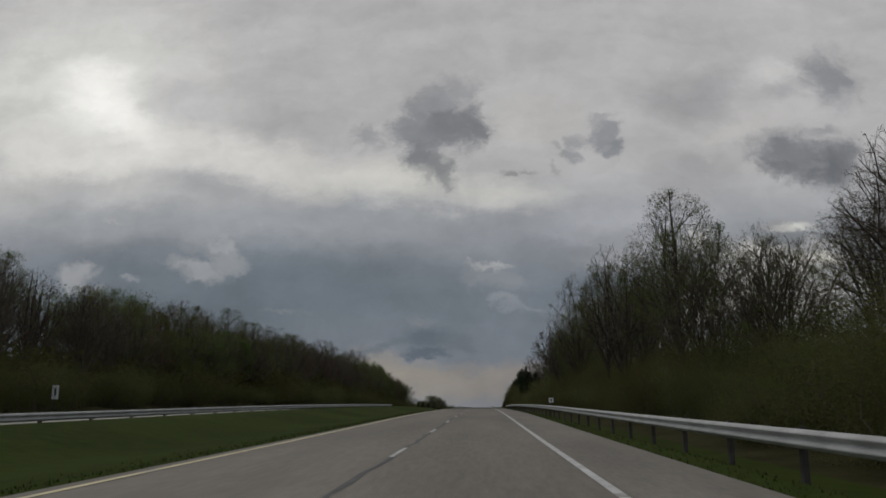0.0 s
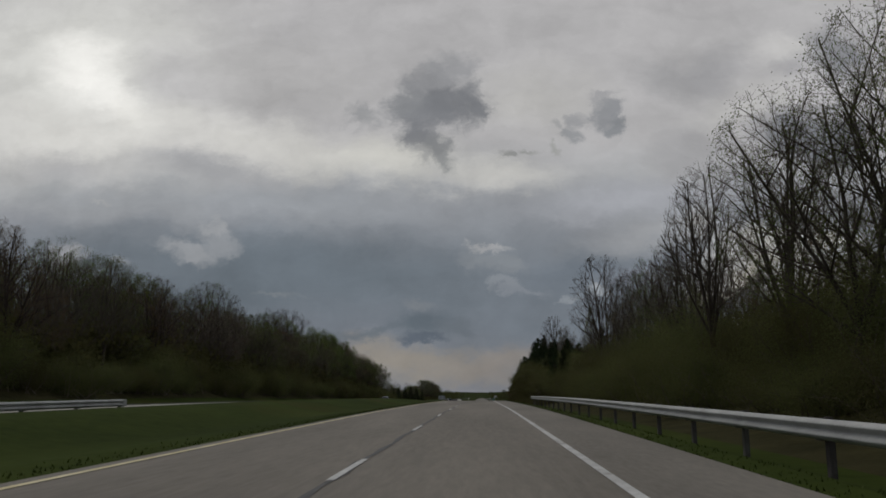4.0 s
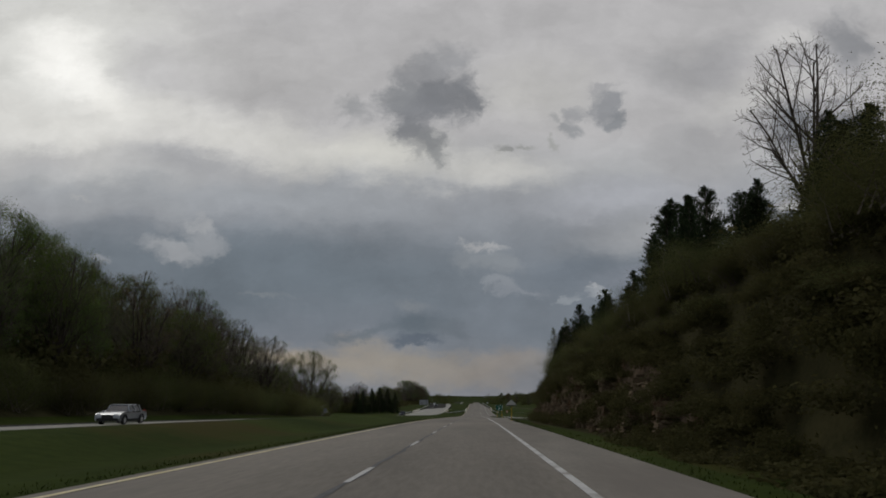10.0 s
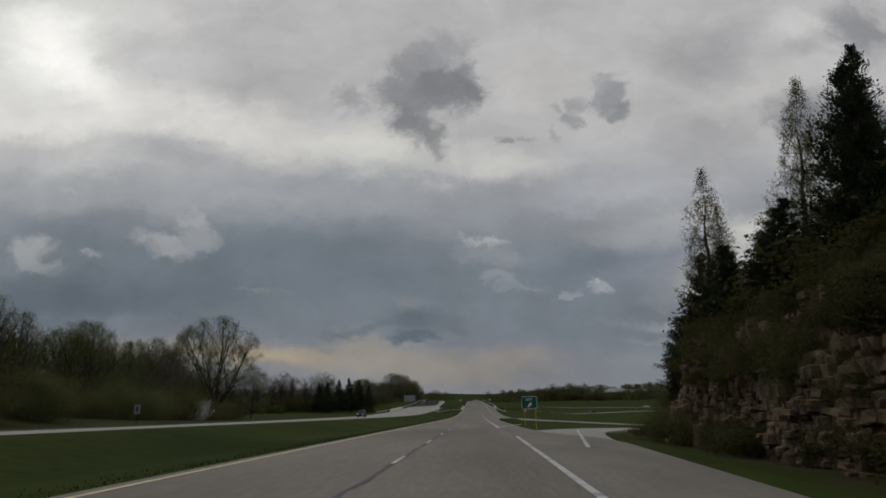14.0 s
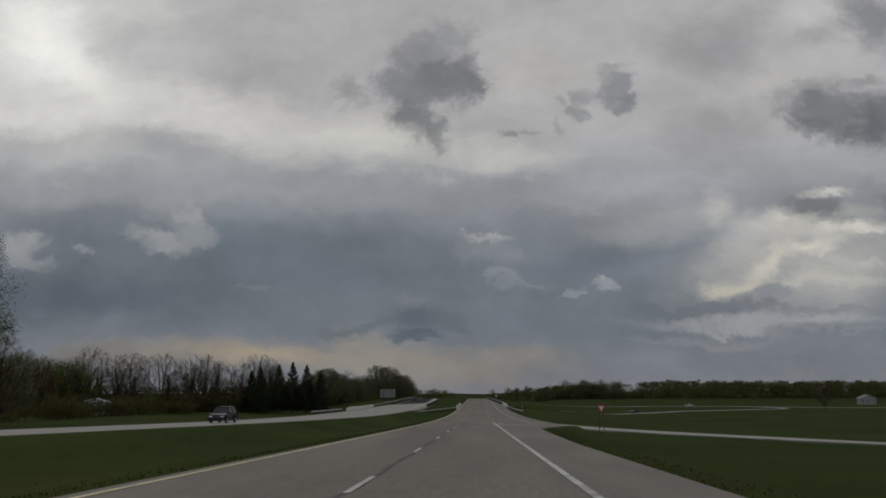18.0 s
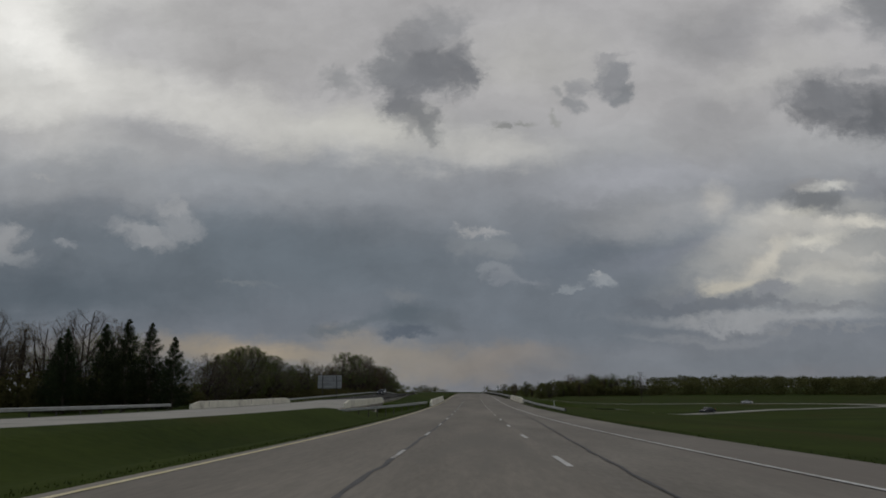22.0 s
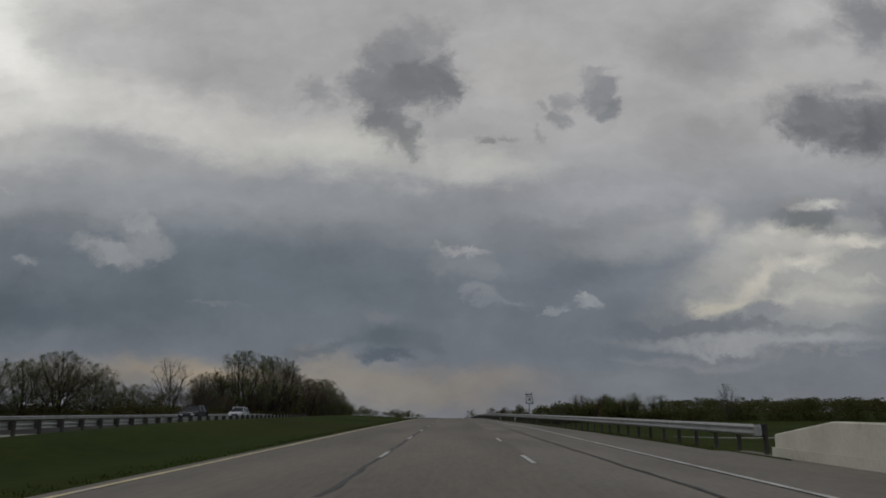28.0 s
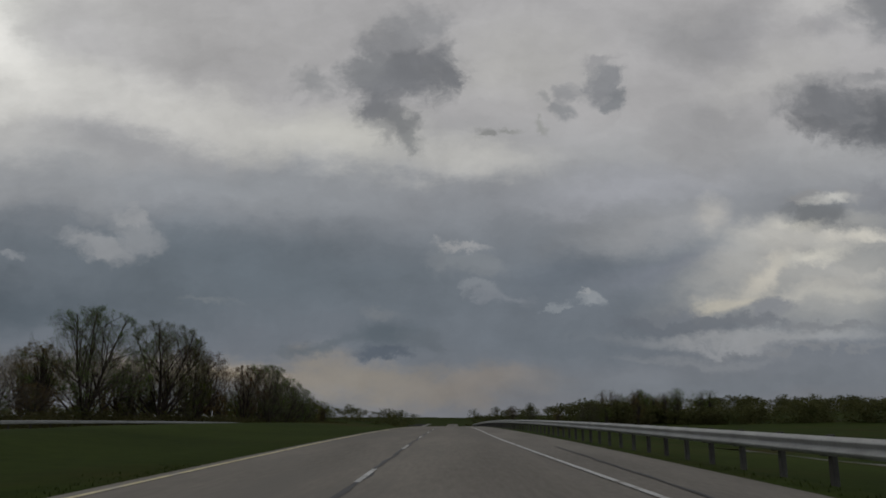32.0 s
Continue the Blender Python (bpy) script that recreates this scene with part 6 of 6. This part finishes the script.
# ---- rough grass along the pavement edges ----
def verge_grass():
    rng = np.random.default_rng(5)
    n = 26000
    y = rng.uniform(4, 850, 2 * n)
    out = rng.exponential(0.35, 2 * n) + 0.03
    x = np.where(np.arange(2 * n) < n, ROAD_LEFT - 0.05 - out, pavement_right(y) + 0.12 + out)
    keep = ~((np.arange(2 * n) < n) & (y > 683) & (y < 734)) & ~((np.arange(2 * n) >= n) & ((y > 360) & (y < 452) | (y > 526) & (y < 572) | (y > 704) & (y < 752)))
    x, y = x[keep], y[keep]
    z = np.array([ground(a, b) for a, b in zip(x, y)]) - 0.02
    a, long, wide = rng.uniform(0, 2 * np.pi, len(x)), rng.uniform(0.03, 0.09, len(x)), rng.uniform(0.012, 0.03, len(x))
    lean = rng.uniform(-0.5, 0.5, (2, len(x))) * long
    c, s = np.cos(a) * wide, np.sin(a) * wide
    V = np.stack([np.stack([x - c, y - s, z], -1), np.stack([x + c, y + s, z], -1), np.stack([x + lean[0], y + lean[1], z + long], -1)], 1).reshape(-1, 3)
    me = bpy.data.meshes.new("verge_grass")
    me.from_pydata(V.tolist(), [], np.arange(len(V)).reshape(-1, 3).tolist())
    me.materials.append(BLADE)
    tagged(new("verge_grass", me), "short rough grass along the pavement edges", "grass", kind="stuff")


verge_grass()


# ---- rock cut ----
def stone_mesh(seed):
    """An angular block of layered stone."""
    rng = random.Random(seed)
    bm = bmesh.new()
    bmesh.ops.create_cube(bm, size=1.0)
    bmesh.ops.bevel(bm, geom=list(bm.edges), offset=0.08, segments=1, affect="EDGES")
    for v in bm.verts:
        v.co += Vector((rng.uniform(-1, 1), rng.uniform(-1, 1), rng.uniform(-0.6, 0.6))) * 0.13
    me = bpy.data.meshes.new("stone")
    bm.to_mesh(me)
    bm.free()
    me.materials.append(ROCK)
    return me


def rock_line(y):
    """Foot of the rock face at y; its nose turns away along the ramp."""
    return float(pavement_right(min(y, 395))) + 4.6 + 7.5 * float(step(404, 424, y)) ** 1.6


def rock_cut():
    """A quarried face of level beds, each bed a row of split blocks of uneven length and depth."""
    cut = thing("rock_cut", "rough layered limestone rock cut beside the road", "rock face", Matrix.Identity(4), kind="structure")
    rng = random.Random(7)
    # the dark joints behind the blocks
    ys = np.arange(292, 424, 1.0)
    verts, faces = [], []
    for y in ys:
        hmax = float(np.interp(y, [290, 312, 402, 424], [1.2, 5.2, 5.6, 4.4]))
        for h in np.linspace(-0.6, 1.0, 9):
            hh = h * hmax if h > 0 else h
            verts.append((rock_line(y) + 0.55 + 0.28 * max(hh, 0) + 0.15 * noise.noise(Vector((y * 0.4, hh, 1))), y, float(profile(y)) - 0.45 + hh))
        verts.append((rock_line(y) + 5.0, y, float(profile(y)) - 0.6 + hmax))
    for j in range(len(ys) - 1):
        faces += [(j * 10 + i, j * 10 + i + 1, j * 10 + i + 11, j * 10 + i + 10) for i in range(9)]
    part("face", mesh_of("face", verts, faces, ROCK), cut, "brown and grey ledges of limestone")
    # broken bays of bedded blocks between upright joints
    shapes = [stone_mesh(70 + i) for i in range(9)]
    singles, allv, allf, count = [], [], [], 0
    bay_start = 296.0
    while bay_start < 422:
        bay_long, set_back, h = rng.uniform(0.7, 2.6), rng.uniform(-0.28, 0.5), rng.uniform(-0.5, -0.1)
        lean = rng.uniform(-2.5, 2.5)
        while h < 5.9:
            thick = rng.choice((0.10, 0.14, 0.2, 0.26, 0.34, 0.46))
            y, shelf = bay_start, rng.uniform(-0.2, 0.22)
            while y < bay_start + bay_long:
                long = min(rng.uniform(0.12, 0.66), bay_start + bay_long - y + 0.12)
                hmax = float(np.interp(y, [290, 312, 402, 424], [1.2, 5.2, 5.6, 4.4])) + 1.3 * noise.noise(Vector((y * 0.15, 4, 1)))
                hollow = 0.55 * noise.noise(Vector((y * 0.16, h * 0.25, 3))) + 0.3 * noise.noise(Vector((y * 0.7, h * 0.5, 8)))
                grown = noise.noise(Vector((y * 0.14, h * 0.35, 11))) > 0.16 + 0.22 * float(step(316, 350, y)) - 0.30 * float(step(2.0, 4.6, h)) - 0.22 * float(step(396, 414, y))
                if h < hmax and rng.random() > 0.10 and not grown:
                    d = rng.uniform(0.5, 0.9)
                    x = rock_line(y) + 0.26 * max(h, 0) + hollow + set_back - shelf + 0.4 * rng.random() ** 2 + d / 2
                    m = pose(x, y + long / 2, float(profile(y)) - 0.45 + h + thick / 2, lean + rng.uniform(-7, 7), rng.uniform(-9, 6), rng.uniform(-16, 16)) @ Matrix.Diagonal((d, long, thick * 1.02, 1))
                    if 345 < y < 412 and h < 4.2 and rng.random() < 0.12 and len(singles) < 298:
                        singles.append(m)
                    else:
                        src = shapes[rng.randrange(9)]
                        allv += [tuple(m @ v.co) for v in src.vertices]
                        allf += [tuple(count + k for k in p.vertices) for p in src.polygons]
                        count += len(src.vertices)
                y += long
            h += thick
        bay_start += bay_long
    me = mesh_of("bed_blocks", allv, allf, ROCK)
    tagged(part("bed_blocks", me, cut, "beds of split limestone blocks"), kind="stuff")
    for m in singles:
        part("stone", shapes[rng.randrange(9)], cut, at=m)


rock_cut()


# ---- cars ----
def car(label, x, y, heading, paint, tall):
    """A passenger car: shaped body, glass house, wheels and lamps."""
    c = thing("car", label, "car", pose(x, y, max(float(profile(y)), ground(x, y)) if abs(x) < 34 else ground(x, y) + 0.12, 0, 0, heading))
    L, W, belt, top = 4.6, 1.84, (1.0 if tall else 0.9), (1.72 if tall else 1.45)
    side = [(-L / 2, 0.45), (-L / 2 + 0.06, 0.75), (-L / 2 + 0.25, belt - 0.06), (-L / 2 + 1.25, belt + 0.04), (L / 2 - 0.3, belt + 0.05),
            (L / 2 - 0.02, belt - 0.12), (L / 2, 0.5), (L / 2 - 0.1, 0.28), (-L / 2 + 0.12, 0.28)]
    body = Shape()
    k = len(side)
    for w, s in ((-W / 2 + 0.1, 0.97), (-W / 2, 1.0), (W / 2, 1.0), (W / 2 - 0.1, 0.97)):
        body.v += [(w, yy * s, zz) for yy, zz in side]
    for j in range(3):
        body.f += [(j * k + i, j * k + (i + 1) % k, (j + 1) * k + (i + 1) % k, (j + 1) * k + i) for i in range(k)]
    body.f += [tuple(range(k))[::-1], tuple(3 * k + i for i in range(k))]
    b = part("body", body.mesh("body", paint), c)
    rear = L / 2 - (0.25 if tall else 0.75)
    low, high = (-L / 2 + 1.15, rear), (-L / 2 + 1.95, rear - (0.35 if tall else 0.6))
    gh = Shape()
    gh.v = [(sx * (W / 2 - 0.06), yy, belt) for yy in low for sx in (-1, 1)] + [(sx * (W / 2 - 0.26), yy, top - 0.05) for yy in high for sx in (-1, 1)]
    gh.f = [(0, 1, 5, 4), (3, 2, 6, 7), (2, 0, 4, 6), (1, 3, 7, 5), (4, 5, 7, 6)]
    part("glasshouse", gh.mesh("glasshouse", CAR_GLASS), c, "dark tinted windows")
    rf = Shape().box(-W / 2 + 0.24, high[0] - 0.05, top - 0.06, W / 2 - 0.24, high[1] + 0.08, top, 0.03)
    part("roof", rf.mesh("roof", paint), c)
    for yy in (low[0] + 0.4, (low[0] + low[1]) / 2 + 0.2, low[1] - 0.15):
        for sx in (-1, 1):
            pil = Shape().tube([(sx * (W / 2 - 0.05), yy, belt - 0.02), (sx * (W / 2 - 0.235), yy + (0.3 if yy < 0 else -0.1), top - 0.04)], [0.05, 0.04], 4)
            part("pillar", pil.mesh("pillar", paint), c)
    tyre = Shape().tube([(-0.11, 0, 0), (-0.09, 0, 0), (0.09, 0, 0), (0.11, 0, 0)], [0.27, 0.33, 0.33, 0.27], 18).mesh("tyre", RUBBER)
    rim = Shape().tube([(-0.115, 0, 0), (0.115, 0, 0)], [0.19, 0.19], 12).mesh("rim", STEEL)
    for sx in (-1, 1):
        for yy in (-L / 2 + 0.9, L / 2 - 0.85):
            w = part("wheel", tyre, c, at=pose(sx * (W / 2 - 0.1), yy, 0.33))
            part("rim", rim, w)
        part("headlight", Shape().box(sx * 0.62 - 0.16, -L / 2 - 0.01, 0.66, sx * 0.62 + 0.16, -L / 2 + 0.12, 0.80, 0.02).mesh("headlight", LAMP_LENS), c, "clear headlight")
        part("mirror", Shape().box(sx * (W / 2 + 0.08) - 0.1, low[0] + 0.35, belt, sx * (W / 2 + 0.08) + 0.1, low[0] + 0.45, belt + 0.14, 0.02).mesh("mirror", paint), c)
        part("sill", Shape().box(sx * W / 2 - 0.03, -L / 2 + 1.3, 0.24, sx * W / 2 + 0.03, L / 2 - 1.25, 0.42, 0.012).mesh("sill", RUBBER), c, "dark sill cladding")
        for yy in (-L / 2 + 0.9, L / 2 - 0.85):
            arch = Shape()
            for k in range(13):
                a = math.pi * k / 12
                for r in (0.345, 0.43):
                    for o in (-0.02, 0.025):
                        arch.v.append((sx * (W / 2 + o), yy + r * math.cos(a), 0.33 + r * math.sin(a)))
            for k in range(12):
                b4 = 4 * k
                arch.f += [(b4, b4 + 1, b4 + 5, b4 + 4), (b4 + 1, b4 + 3, b4 + 7, b4 + 5), (b4 + 3, b4 + 2, b4 + 6, b4 + 7), (b4 + 2, b4, b4 + 4, b4 + 6)]
            part("wheel_arch", arch.mesh("wheel_arch", RUBBER), c, "dark wheel arch")
        part("tail_light", Shape().box(sx * 0.74 - 0.12, L / 2 - 0.05, 0.8, sx * 0.74 + 0.12, L / 2 + 0.012, 1.02, 0.02).mesh("tail_light", SIGN_RED), c, "red tail light")
    for yy in (-L / 2 - 0.03, L / 2 - 0.09):
        part("bumper", Shape().box(-W / 2 + 0.12, yy, 0.3, W / 2 - 0.12, yy + 0.12, 0.5, 0.03).mesh("bumper", RUBBER), c, "dark lower bumper")
    part("grille", Shape().box(-0.42, -L / 2 - 0.012, 0.5, 0.42, -L / 2 + 0.1, 0.74, 0.01).mesh("grille", SIGN_BLACK), c, "black grille")
    return c


car("white sport utility car on the opposite carriageway", -31.0, 841, 0, PAINT_WHITE, True)
car("dark sport utility car on the opposite carriageway", -28.6, 814, 0, PAINT_DARK, True)
car("silver saloon car on the opposite carriageway beside the woods", -26.5, 318, 0, PAINT_SILVER, False)
car("dark sport utility car on the opposite carriageway by the field", -27.6, 552, 0, PAINT_DARK, True)
car("dark car on the country side road", 60, 775, -52, PAINT_DARK, False)
car("white car on the country side road", 118, 914, -88, PAINT_WHITE, False)


# ---- far buildings ----
def house(label, x, y, turn, w, d, h, roof_h):
    z = ground(x, y)
    hs = thing("house", label, "house", pose(x, y, z, 0, 0, turn))
    part("wall", Shape().box(-w / 2, -d / 2, -0.5, w / 2, d / 2, h).mesh("wall", HOUSE_WALL), hs)
    rf = Shape().prism([(-w / 2 - 0.4, h - 0.05), (w / 2 + 0.4, h - 0.05), (w / 2 + 0.4, h + 0.1), (0, h + roof_h), (-w / 2 - 0.4, h + 0.1)], -d / 2 - 0.4, d / 2 + 0.4)
    part("roof", rf.mesh("roof", HOUSE_ROOF), hs, "pale roof")
    for k in range(3):
        px = -w / 2 + w * (k + 0.5) / 3
        win = part("window", Shape().box(px - 0.5, -d / 2 - 0.03, h * 0.35, px + 0.5, -d / 2 + 0.02, h * 0.8).mesh("window", SIGN_WHITE), hs, "white framed window")
        part("pane", Shape().box(px - 0.42, -d / 2 - 0.045, h * 0.39, px + 0.42, -d / 2 - 0.032, h * 0.76).mesh("pane", HOUSE_DARK), win)
    return hs


house("low grey building with a pale roof at the wood's edge", -97, 662, 20, 11, 8, 2.6, 1.6)
house("distant pale barn on the skyline", 330, 985, 12, 16, 10, 5, 3)
house("distant pale farmhouse on the skyline", 262, 1010, -10, 10, 8, 4, 2.5)
